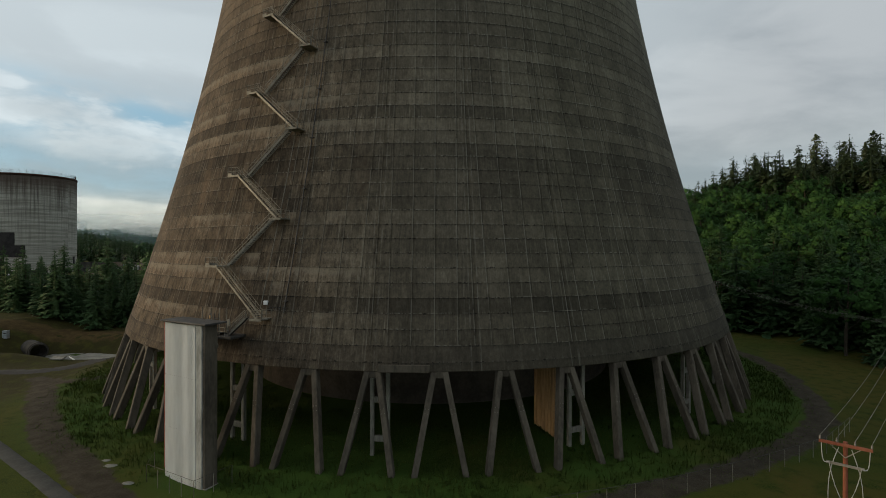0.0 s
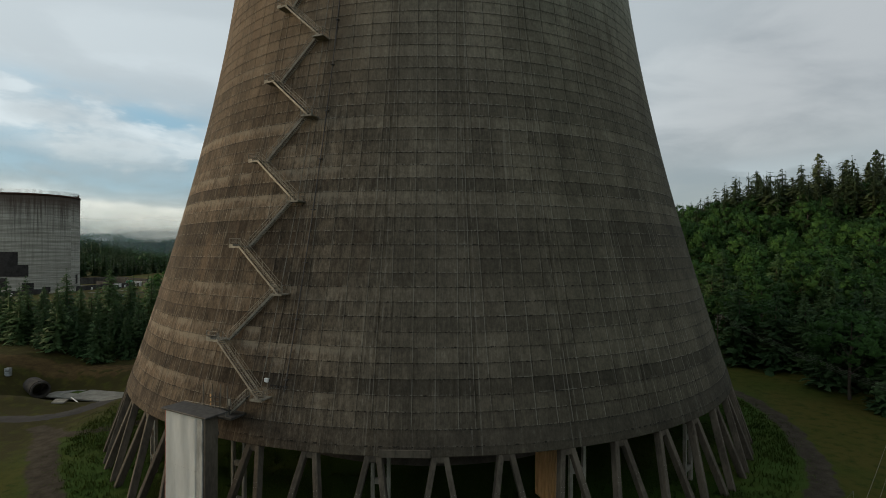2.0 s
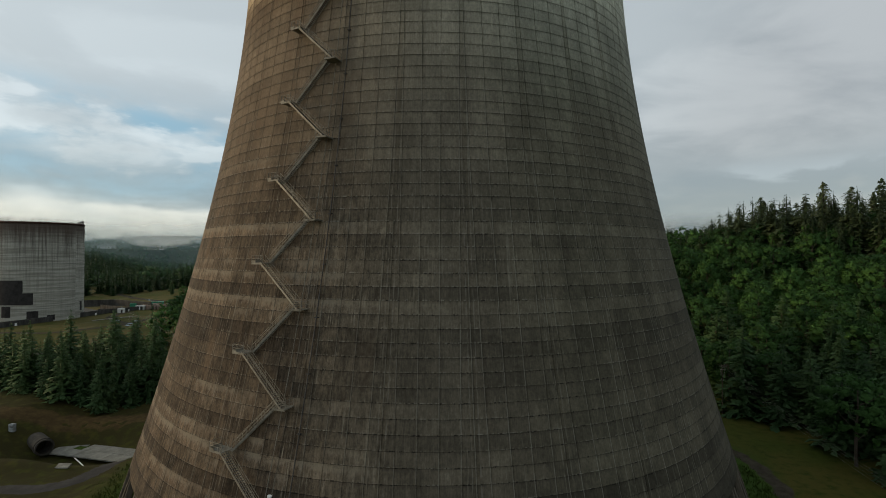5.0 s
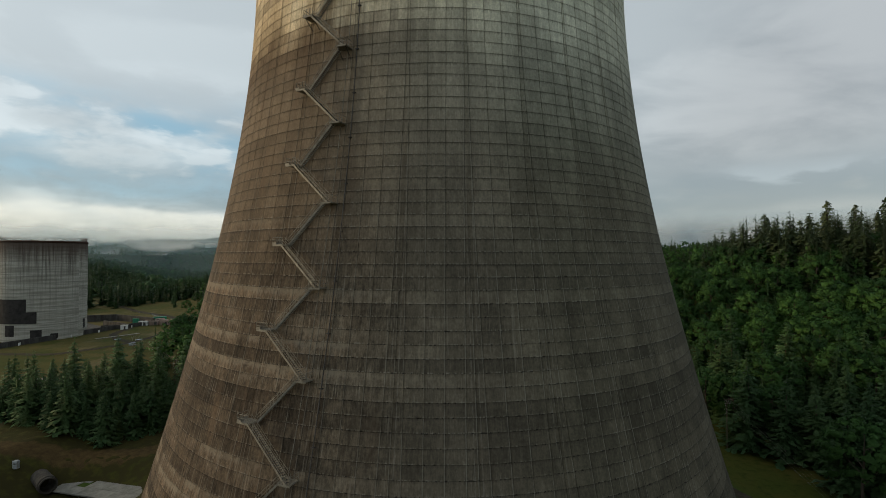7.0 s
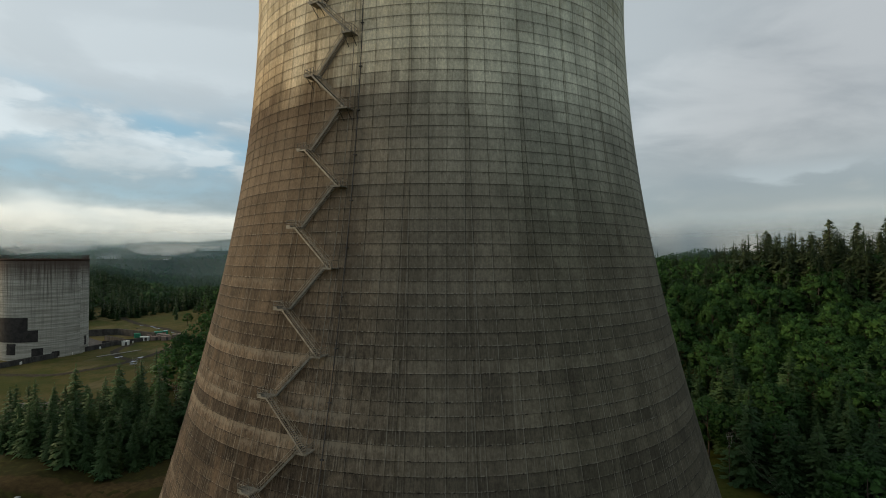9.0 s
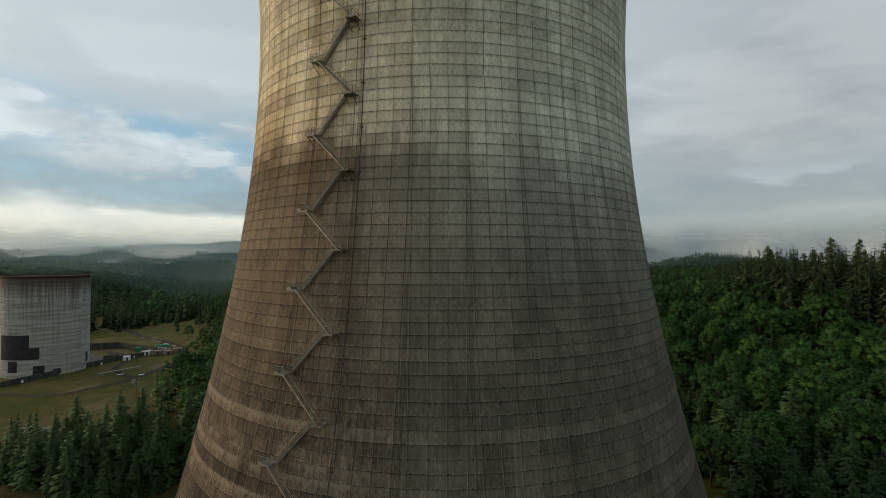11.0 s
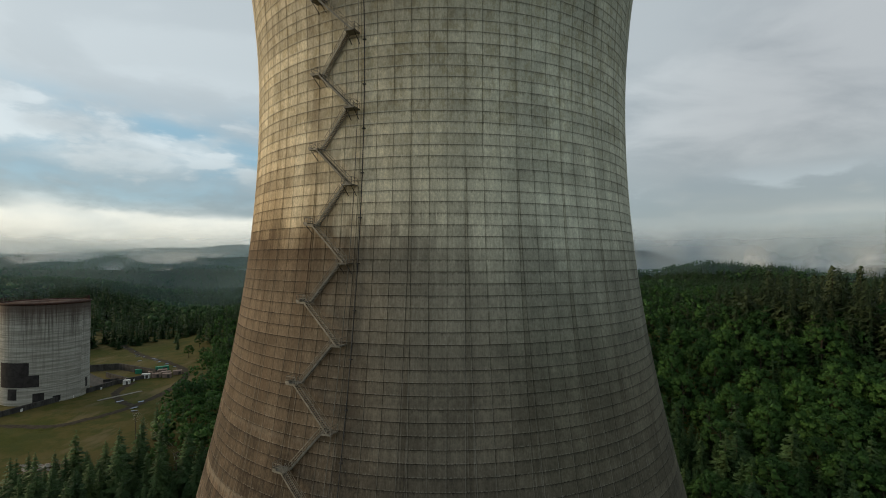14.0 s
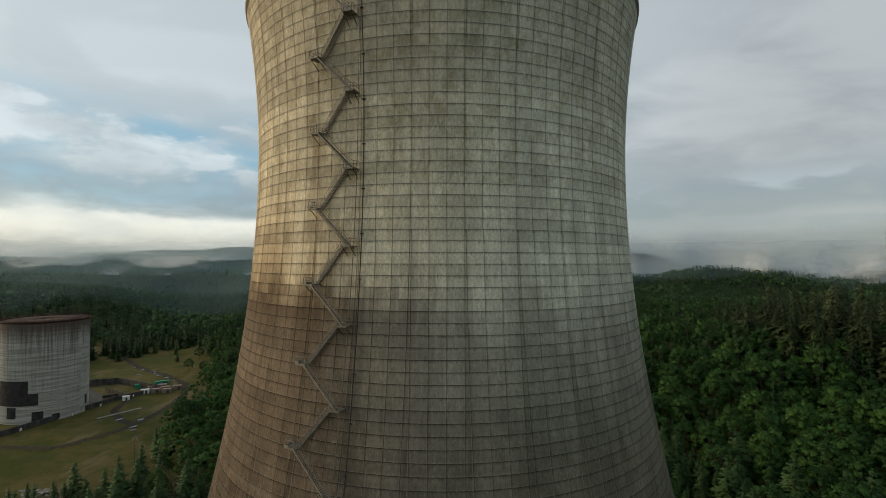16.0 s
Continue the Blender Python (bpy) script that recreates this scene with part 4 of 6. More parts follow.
culvert()
slab_piece = thing("broken_slab", "loose broken piece of pale concrete on the earth", "rubble", at=(-84.5, -5.2, float(land(-84.5, -5.2)) + 0.3))
part("piece", boxes("piece", [((0, 0, 0.1), (3.0, 1.5, 0.35), Matrix.Rotation(radians(18), 3, "X"))], PALE_CONCRETE, 0.06), slab_piece)
plank = thing("white_pole", "white painted pole lying beside the slab", "pole", at=(-85.4, 1.2, -3.0))
part("bar", tube("bar", [(-2.3, 1.2, 1.1), (2.3, -1.6, 0.1)], 0.13, WHITE_METAL), plank)
marker = thing("utility_cabinet", "small white utility cabinet with a dark slot", "cabinet", at=(-112.5, 13.0, float(land(-112.5, 13.0))))
part("case", boxes("case", [((0, 0, 0.95), (1.3, 1.0, 2.1), None)], simple("cabinet_paint", (0.20, 0.22, 0.22), (0.32, 0.34, 0.34), 2), 0.06), marker)
part("slot", boxes("slot", [((0.1, -0.5, 1.3), (0.9, 0.04, 0.25), None)], DARK_STEEL), marker)
for (x, y, s) in ((-34.6, -61.4, 0.6), (-30.2, -65.2, 0.5), (-46, -33, 0.5), (-36, -60, 0.4)):
    rk = thing("rock", "flat pale rock lying in the dirt", "rock", "rocks by the track", at=(x, y, float(land(x, y))))
    bm = bmesh.new()
    bmesh.ops.create_icosphere(bm, subdivisions=2, radius=1)
    for v in bm.verts:
        v.co *= 1 + 0.25 * noise.noise(v.co * 1.7 + Vector((x, y, 0)))
        v.co = Vector((v.co.x * s * 1.3, v.co.y * s * 0.8, v.co.z * s * 0.2 + 0.02))
    me = bpy.data.meshes.new("stone")
    bm.to_mesh(me)
    bm.free()
    me.materials.append(SLAB)
    part("stone", me, rk)


# ---- power poles and wires ----
INSULATOR = simple("glazed_insulator", (0.16, 0.14, 0.12), (0.26, 0.24, 0.21), 3, 0.25)
CABLE = simple("pale_cable", (0.30, 0.30, 0.29), (0.42, 0.42, 0.40), 3, 0.5)


def power_pole(x, y, z_top, arm_deg, label, arm=2.7, wood=RED_WOOD):
    z0 = float(land(x, y))
    p = thing("power_pole", label, "power pole", "power poles", at=(x, y, z0))
    h = z_top - z0
    part("pole", tube("pole", [(0, 0, -0.5), (0, 0, h * 0.5), (0, 0, h)], [0.16, 0.135, 0.11], wood, 10), p)
    rot = Matrix.Rotation(radians(arm_deg), 3, "Z")
    ax, ay = rot @ Vector((1, 0, 0)), rot @ Vector((0, 1, 0))
    up = Vector((0, 0, 1))
    part("crossarm", boxes("crossarm", [(up * (h - 0.15) - ay * 0.20, (arm, 0.13, 0.16), rot)], wood, 0.01), p)
    part("lower_arm", boxes("lower_arm", [(up * (h - 1.25) - ay * 0.20, (arm * 0.72, 0.11, 0.13), rot)], GALV, 0.01), p)
    ends = []
    for s in (-0.48, -0.16, 0.18, 0.48):
        q = ax * arm * s + up * (h - 0.07) - ay * 0.2
        part("insulator", tube("insulator", [q, q + up * 0.07, q + up * 0.12, q + up * 0.20], [0.025, 0.055, 0.04, 0.045], INSULATOR, 8), p)
        ends.append(Vector((x, y, z0)) + q + up * 0.22)
    for s in (-1, 1):
        part("brace", tube("brace", [ax * s * arm * 0.3 + up * (h - 0.2) - ay * 0.2, up * (h - 0.85) - ay * 0.16], 0.025, GALV, 5), p)
        q0, q1 = ax * s * arm * 0.45 + up * (h - 0.2) - ay * 0.24, ax * s * 0.3 * arm + up * (h - 1.2) - ay * 0.3
        pts = [q0.lerp(q1, k / 10) - up * 0.55 * math.sin(math.pi * k / 10) * (1 - 0.3 * k / 10) + ax * s * 0.08 * math.sin(math.pi * k / 10) for k in range(11)]
        part("jumper", tube("jumper", pts, 0.022, CABLE, 5), p)
        for q2, q3, bow in ((ax * s * 0.30 * arm + up * (h - 1.2) - ay * 0.28, ax * -s * 0.6 + up * (h - 4.6), 0.25), (ax * s * 0.12 * arm + up * (h - 0.3) - ay * 0.28, ax * s * 0.75 + up * (h - 3.4), 0.15)):
            pts = [q2.lerp(q3, k / 8) + ax * s * bow * math.sin(math.pi * k / 8) for k in range(9)]
            part("drop_cable", tube("drop_cable", pts, 0.02, CABLE, 5), p)
    return ends


def wires(ends_a, ends_b, sag, label="thin slack electric wires between power poles"):
    w = thing("power_line", label, "wires", "power lines")
    for a, b in zip(ends_a, ends_b):
        pts = [a.lerp(b, k / 16) - Vector((0, 0, sag * 4 * (k / 16) * (1 - k / 16))) for k in range(17)]
        part("wire", tube("wire", pts, 0.012, GALV, 4), w)


PA = power_pole(24.8, -89.6, 13.9, -42, "red-brown wooden power pole with crossarm and slack cables", 2.3)
PB = power_pole(66.0, -50.0, 14.0, -25, "brown wooden power pole beside the chain-link fence")
PC = power_pole(84.5, 31.1, 14.8, 10, "thin dark wooden power pole against the woods", 2.4, BARK)
PD = power_pole(60.0, 120.0, 21.0, 40, "thin dark wooden power pole among the trees", 2.4, BARK)
wires(PA, PB, 0.8), wires(PB, PC, 1.2)
PF = power_pole(-138.5, 101.5, 21.5, 30, "dark wooden power pole at the edge of the field", 2.4, BARK)
PG = power_pole(-100.0, 66.0, 18.0, 30, "dark wooden power pole among young trees", 2.4, BARK)
wires(PF, PG, 1.0)


# ---- the unfinished reactor building and its yard ----
def reactor_material():
    m = Mat("streaked_reactor_concrete", 0.9)
    pos = m.coords()
    sep = m.node("ShaderNodeSeparateXYZ")
    m.nt.links.new(pos, sep.inputs[0])
    x, y, z = sep.outputs
    ang = m.math("ARCTAN2", y, m.math("MULTIPLY", x, -1.0))

    def around(ka, kz):
        c = m.node("ShaderNodeCombineXYZ")
        m.put(c, 0, m.math("MULTIPLY", ang, ka)), m.put(c, 1, m.math("MULTIPLY", z, kz))
        return c.outputs[0]

    band = m.noise(1.0, 5, vec=around(0.8, 0.85), rough=0.7)
    streak = m.noise(1.0, 6, vec=around(24, 0.03), rough=0.7)
    fine = m.noise(1.0, 5, vec=around(40, 0.25), rough=0.6)
    c = m.mix(m.ramp(band, 0.36, 0.64), (0.245, 0.24, 0.205), (0.44, 0.43, 0.38))
    dark = m.math("MULTIPLY", m.ramp(streak, 0.42, 0.72), m.ramp(z, 12, 50, 0.25, 0.95))
    c = m.mix(dark, c, (0.085, 0.078, 0.070))
    c = m.mix(m.math("MULTIPLY", m.ramp(m.math("ADD", z, m.math("MULTIPLY", streak, 11.0)), 47.0, 60.0), 0.88), c, (0.070, 0.048, 0.038))
    c = m.mix(m.ramp(fine, 0.55, 0.8, 0.0, 0.35), c, (0.12, 0.11, 0.10))
    m.color(c).bump(band, 0.08)
    return m.m


REACTOR = reactor_material()
RB, RZ0, RZ1 = 21.0, 8.6, 65.0
RC = Vector((-219.5 - 0.802 * RB, 182.0 - 0.599 * RB, RZ0))
reactor = thing("reactor_building", "unfinished round concrete reactor building, pale and streaked", "building", at=RC)


def drum():
    """Cylinder wall with slight steps at the lifts, open at the top, and thick."""
    n, V, F = 128, [], []
    zs, rs = [], []
    H = RZ1 - RZ0
    k = 0
    z = 0.0
    while z < H - 0.1:
        o = 0.05 * ((k * 7) % 3 - 1)
        zs += [z, min(z + 2.9, H)]
        rs += [RB + o, RB + o]
        z += 3.0
        k += 1
    for r, z in list(zip(rs, zs)) + [(RB - 1.2, H), (RB - 1.2, 1.0)]:
        V += [(r * math.cos(t * math.tau / n), r * math.sin(t * math.tau / n), z) for t in range(n)]
    for i in range(len(zs) + 1):
        F += [(i * n + t, i * n + (t + 1) % n, (i + 1) * n + (t + 1) % n, (i + 1) * n + t) for t in range(n)]
    return V, F


part("wall", mesh_of("wall", *drum(), REACTOR, False), reactor)
RUST = simple("rusty_steel", (0.030, 0.019, 0.015), (0.065, 0.030, 0.021), 1.0, 0.85)
# raised dark cap, added in place of the drum's shaded inside
part("floor", ring_wall("floor", 0.5, RB - 1.0, 55.3, 56.1, RUST, 64), reactor)
part("rim", ring_wall("rim", RB - 1.3, RB + 0.25, RZ1 - RZ0 - 0.9, RZ1 - RZ0 + 0.15, RUST, 96), reactor, "rust-stained steel rim")
part("rebar", boxes("rebar", [(((RB - 0.5) * math.cos(k * math.tau / 260), (RB - 0.5) * math.sin(k * math.tau / 260), RZ1 - RZ0 + 1.0 + 0.06 * ((k * 37) % 5)),
                               (0.06, 0.06, 2.0 + 0.12 * ((k * 37) % 5)), None) for k in range(260)], RUST), reactor, "rusty upright reinforcing bars")


def on_drum(px_az, w, z0, z1, depth, mat, name):
    """A shallow curved cover on the drum, centred on an angle seen from the drum's axis."""
    V, F, n = [], [], 8
    for r in (RB - 0.4, RB + depth):
        for z in (z0, z1):
            V += [((r) * math.cos(px_az + w * (k / n - 0.5)), r * math.sin(px_az + w * (k / n - 0.5)), z) for k in range(n + 1)]
    m = n + 1
    for k in range(n):
        F += [(2 * m + k, 2 * m + k + 1, 3 * m + k + 1, 3 * m + k), (m + k, 3 * m + k, 3 * m + k + 1, m + k + 1), (k, k + 1, 2 * m + k + 1, 2 * m + k)]
    F += [(0, 2 * m, 3 * m, m), (n, m + n, 3 * m + n, 2 * m + n)]
    part(name, mesh_of(name, V, F, mat), reactor, "dark boarded opening" if name == "blocked_opening" else "")


TAR = simple("black_boarding", (0.022, 0.020, 0.020), (0.045, 0.042, 0.040), 0.4, 0.8)
on_drum(-1.62, 0.78, 19.4 - RZ0, 32.8 - RZ0, 0.25, TAR, "blocked_opening")
on_drum(-1.12, 0.22, 19.4 - RZ0, 25.8 - RZ0, 0.25, TAR, "blocked_opening")
on_drum(-1.62, 0.24, 12.6 - RZ0, 18.6 - RZ0, 0.15, TAR, "doorway")
on_drum(-1.02, 0.24, 10.4 - RZ0, 15.8 - RZ0, 0.15, TAR, "doorway")
on_drum(-0.64, 0.17, 10.4 - RZ0, 13.3 - RZ0, 0.15, TAR, "doorway")
on_drum(0.24, 0.10, 14.0 - RZ0, 19.4 - RZ0, 0.15, TAR, "doorway")

YZ = 9.5
YARD_MAT = simple("damp_dark_concrete", (0.035, 0.034, 0.032), (0.085, 0.082, 0.076), 0.4, 0.9, stretch=(1, 1, 0.3))
yard = thing("yard_wall", "long dark concrete retaining wall below the reactor building", "wall")
LINE = [(-231.5, 110), (-226.7, 130.5), (-219.4, 157.1), (-212.8, 193.6), (-199.5, 217)]
for (x0, y0), (x1, y1) in zip(LINE, LINE[1:]):
    part("wall_run", beam("wall_run", (x0, y0, YZ + 0.6), (x1, y1, YZ + 0.6), 4.6, 0.8, YARD_MAT, 0.05, (y1 - y0, x0 - x1, 0)), yard)
for (x0, y0, x1, y1, h) in ((-199.5, 217, -238, 236, 6.0), (-238, 236, -262, 226, 6.0), (-207, 199, -232, 214, 4.5), (-213, 207, -224, 200, 3.0)):
    part("pit_wall", beam("pit_wall", (x0, y0, YZ + h / 2 - 1), (x1, y1, YZ + h / 2 - 1), h, 0.8, YARD_MAT, 0.05, (y1 - y0, x0 - x1, 0)), yard)
part("yard_floor", mesh_of("yard_floor", [(x, y, YZ + 0.25) for x, y in ((-212.8, 193.6), (-199.5, 217), (-238, 236), (-262, 226), (-240, 186))], [(0, 1, 2, 3, 4)], YARD_MAT), yard)
for (x, y) in ((-224.0, 139.0), (-216.9, 165.5), (-213.6, 183.0), (-206.8, 203.6)):
    s = thing("notice_board", "plain white board fixed to the yard wall", "board", "white boards on the yard wall", at=(x + 0.9, y - 0.3, YZ + 1.0))
    part("sheet", boxes("sheet", [((0, 0, 0), (0.12, 2.0, 1.5), Matrix.Rotation(radians(13), 3, "Z"))], WHITE_METAL, 0.02), s)
PINK = simple("pinkish_crate_wood", (0.17, 0.13, 0.105), (0.29, 0.22, 0.185), 0.8, 0.9)
GREEN = simple("green_paint", (0.03, 0.20, 0.12), (0.05, 0.28, 0.17), 0.8, 0.5)


def container(x, y, size, deg, mat, label, name="storage_crate", group="storage crates in the yard"):
    c = thing(name, label, "container", group, at=(x, y, float(land(x, y))))
    c.rotation_euler = (0, 0, radians(deg))
    sx, sy, sz = size
    part("body", boxes("body", [((0, 0, sz / 2), (sx, sy, sz), None)], mat, 0.05), c)
    part("roof", boxes("roof", [((0, 0, sz + 0.06), (sx + 0.15, sy + 0.15, 0.14), None)], mat, 0.03), c)
    part("door", boxes("door", [((sx * 0.2, -sy / 2 - 0.03, sz * 0.42), (sx * 0.28, 0.08, sz * 0.78), None)], DARK_STEEL, 0.01), c)
    for k in range(5):
        part("batten", boxes("batten", [((-sx / 2 + sx * (k + 0.5) / 5, -sy / 2 - 0.03, sz / 2), (0.12, 0.07, sz * 0.96), None)], mat, 0.01), c)


container(-214.0, 225.0, (9.0, 2.6, 2.7), 28, GREEN, "long green steel storage container on the field", "green_container", "green containers")
container(-204.8, 232.6, (8.5, 2.6, 2.7), 34, GREEN, "long green steel storage container on the field", "green_container", "green containers")
for (x, y, a) in ((-203.5, 219.5, 20), (-199.6, 224.5, 28), (-194.0, 219.0, 24), (-190.0, 213.5, 18), (-187.4, 221.6, 30), (-197.4, 213.6, 22)):
    container(x, y, (5.4, 3.6, 2.6), a, PINK, "pinkish boarded wooden crate on the field")
container(-205.6, 195.5, (3.6, 2.6, 2.7), 12, WHITE_METAL, "white site cabin beside the yard wall", "site_cabin", "site cabins")
container(-203.0, 211.0, (5.2, 2.6, 2.9), 12, WHITE_METAL, "white site cabin beside the yard wall", "site_cabin", "site cabins")
plat = thing("timber_walkway", "long pale timber walkway lying on the field", "walkway", at=(-191.5, 170.0, float(land(-191.5, 170.0)) + 0.05))
plat.rotation_euler = (0, 0, radians(60))
for k in range(24):
    part("plank", boxes("plank", [((-12 + k, 0, 0.18), (0.92, 2.2, 0.14), None)], PALE_CONCRETE, 0.01), plat)
for s in (-0.9, 0.9):
    part("bearer", boxes("bearer", [((-0.5, s, 0.03), (24, 0.2, 0.16), None)], BARK), plat)
ribbon("field_road", [(-240, 104), (-215, 116), (-190.3, 116), (-179.8, 127), (-171.5, 148), (-170.8, 183), (-183, 224), (-214, 255), (-251.9, 283), (-304.7, 336), (-360, 392)], 8.0, DIRT, "muddy grey service road across the field", 0.24, 0.8)
ribbon("field_spur", [(-171.5, 150), (-186, 160), (-200, 178), (-204, 200)], 7.0, DIRT, "muddy grey spur towards the yard wall", 0.20, 0.8)
pr = random.Random(5)
for (x, y) in [(-168.4, 146.4), (-165.4, 141.6), (-172, 158), (-228.4, 263.5), (-233, 268), (-222, 257), (-246.2, 275.7), (-252.2, 278.7), (-258, 286), (-280.9, 313.2), (-240, 262), (-268, 300), (-184, 158), (-212, 250), (-201, 241), (-290, 320)]:
    V = [(x, y, float(land(x, y)) + 0.36)]
    for k in range(14):
        t = k / 14 * math.tau
        r = pr.uniform(0.35, 1.15)
        px, py = x + 2.2 * r * math.cos(t) * 0.8 - 0.6 * r * math.sin(t), y + 1.5 * r * math.sin(t) + 1.2 * r * math.cos(t)
        V.append((px, py, float(land(px, py)) + 0.36))
    tagged(new("puddle", mesh_of("puddle", V, [(0, 1 + k, 1 + (k + 1) % 14) for k in range(14)], WATER)), "shallow rain puddle mirroring the grey sky", "puddle", "puddles on the service road", "structure")
rubble = thing("rubble_heap", "low heap of grey rubble and scrap", "rubble", at=(-160, 76, float(land(-160, 76))))
rubble_rng = random.Random(9)
for k in range(60):
    x, y = rubble_rng.gauss(0, 5.5), rubble_rng.gauss(0, 2.6)
    s = rubble_rng.uniform(0.4, 1.3)
    rot = Euler((rubble_rng.uniform(-0.6, 0.6), rubble_rng.uniform(-0.6, 0.6), rubble_rng.uniform(0, 3))).to_matrix()
    part("chunk", boxes("chunk", [((x, y, 0.15 + 0.5 * math.exp(-(x * x / 40 + y * y / 9))), (s * 1.6, s, s * 0.5), rot)], PALE_CONCRETE if k % 3 else PINK, 0.05), rubble)


# ---- trees ----
def leaf_material(name, dark, light, sheen=0.55):
    m = Mat(name, sheen)
    m.b.inputs["Specular IOR Level"].default_value = 0.08
    r = m.island()
    o = m.per_object()
    big = m.noise(0.10, 3, vec=m.node("ShaderNodeNewGeometry").outputs["Position"])
    f = m.math("ADD", m.math("MULTIPLY", r, 0.26), m.math("ADD", m.math("MULTIPLY", o, 0.62), m.math("MULTIPLY", m.math("SUBTRACT", big, 0.5), 1.1)))
    at = m.node("ShaderNodeNewGeometry").outputs["Position"]
    fleck = m.math("ADD", m.math("MULTIPLY", m.noise(1.5, 3, vec=at, rough=0.7), 0.5), m.math("MULTIPLY", m.noise(4.5, 2, vec=at), 0.5))
    m.color(m.mix(1.0, m.mix(m.ramp(f, 0.05, 0.95), dark, light), m.gray(m.ramp(fleck, 0.34, 0.66, 0.55, 1.4)), "MULTIPLY"))
    m.bump(fleck, 0.35, 0.7)
    # thin leaves let a little light through
    tr = m.node("ShaderNodeBsdfTranslucent")
    m.put(tr, 0, m.mix(m.ramp(f, 0.05, 0.95), tuple(c * 0.8 for c in dark), tuple(c * 0.8 for c in light)))
    mx = m.node("ShaderNodeMixShader")
    mx.inputs[0].default_value = 0.30
    m.nt.links.new(m.b.outputs[0], mx.inputs[1])
    m.nt.links.new(tr.outputs[0], mx.inputs[2])
    m.nt.links.new(mx.outputs[0], m.nt.nodes["Material Output"].inputs[0])
    return m.m


YOUNG_NEEDLE = leaf_material("young_conifer_needles", (0.048, 0.096, 0.038), (0.096, 0.164, 0.062))
BROAD = leaf_material("alder_leaves", (0.030, 0.074, 0.021), (0.072, 0.158, 0.037))
MIXED = leaf_material("mixed_far_leaves", (0.024, 0.058, 0.020), (0.054, 0.112, 0.036))
NEEDLE = leaf_material("conifer_needles", (0.030, 0.062, 0.022), (0.070, 0.120, 0.042))
OLD_NEEDLE = leaf_material("old_conifer_needles", (0.044, 0.066, 0.029), (0.104, 0.126, 0.058))


def quads(centres, normals, sizes, rng, outward=None):
    """Leaf sprays: one folded diamond each, as arrays of vertices and faces."""
    n = len(centres)
    nz = normals / np.linalg.norm(normals, axis=1, keepdims=True)
    if outward is not None:
        nz = np.where((nz * outward).sum(1, keepdims=True) < 0, -nz, nz)
    t = rng.normal(size=(n, 3))
    u = np.cross(nz, t)
    u /= np.linalg.norm(u, axis=1, keepdims=True)
    v = np.cross(nz, u)
    s = sizes[:, None]
    V = np.stack([centres - u * s, centres - v * s * 0.62 + nz * s * 0.15, centres + u * s, centres + v * s * 0.62 + nz * s * 0.15], 1).reshape(-1, 3)
    i = np.arange(n)[:, None] * 4
    return V, np.concatenate([i + [0, 1, 3], i + [1, 2, 3]], 1).reshape(-1, 3)


def ball(subdivisions):
    bm = bmesh.new()
    bmesh.ops.create_icosphere(bm, subdivisions=subdivisions, radius=1)
    out = (np.array([v.co[:] for v in bm.verts]), np.array([[v.index for v in f.verts] for f in bm.faces]))
    bm.free()
    return out


SMALL_CLUMP = ball(1)


def broad_crown(seed, H, R, lobes, per, size, ico):
    """Domed crown of billowing leaf clumps with loose sprays round them, thinner towards its foot."""
    rng = np.random.default_rng(seed)
    Vs, Fs, Ns, base = [], [], [], 0
    C, Nn, S, D = [], [], [], []
    mid, tall = 0.58 * H, 0.42 * H
    lean = rng.uniform(0.85, 1.15, 2)
    for k in range(lobes):
        up = 1 - 1.6 * (k + 0.5) / lobes + rng.uniform(-0.10, 0.10)
        up = min(0.98, max(-0.75, up))
        a = k * 2.39996 + rng.uniform(-0.4, 0.4)
        flat = math.sqrt(1 - up * up)
        dome = np.array([flat * math.cos(a) * lean[0], flat * math.sin(a) * lean[1], up])
        c = np.array([0, 0, mid]) + dome * rng.uniform(0.70, 0.96) * [R, R, tall]
        lr = R * rng.uniform(0.17, 0.28) * (1.9 if lobes < 8 else 1.15 if lobes < 40 else 1.0)
        P = ico[0] * (1 + rng.normal(size=(len(ico[0]), 1)) * 0.26) * [1, 1, 0.9]
        Vs.append(c + P * lr * (0.62 if per else 0.9))
        Fs.append(ico[1] + base)
        Ns.append(ico[0] * 0.6 + dome * 0.75 + [0, 0, 0.1] + rng.normal(size=P.shape) * 0.16)
        base += len(P)
        if per:
            d = rng.normal(size=(per, 3)) + dome * 0.8 + [0, 0, 0.4]
            d /= np.linalg.norm(d, axis=1, keepdims=True)
            C.append(c + d * lr * rng.uniform(0.62, 1.30, size=(per, 1)) * [1, 1, 0.95])
            Nn.append(d + rng.normal(size=(per, 3)) * 0.7)
            S.append(rng.uniform(0.6, 1.25, per) * size)
            D.append(d * 0.6 + dome * 0.75 + [0, 0, 0.1])
    if per:
        D = np.concatenate(D)
        V, F = quads(np.concatenate(C), np.concatenate(Nn), np.concatenate(S), rng, D)
        Vs.append(V)
        Fs.append(F + base)
        # the sprays of a clump shade together, as a soft mass of leaves does
        Ns.append(np.repeat(D + rng.normal(size=D.shape) * 0.26, 4, 0))
    N = np.concatenate(Ns)
    return np.concatenate(Vs), np.concatenate(Fs), N / np.linalg.norm(N, axis=1, keepdims=True)


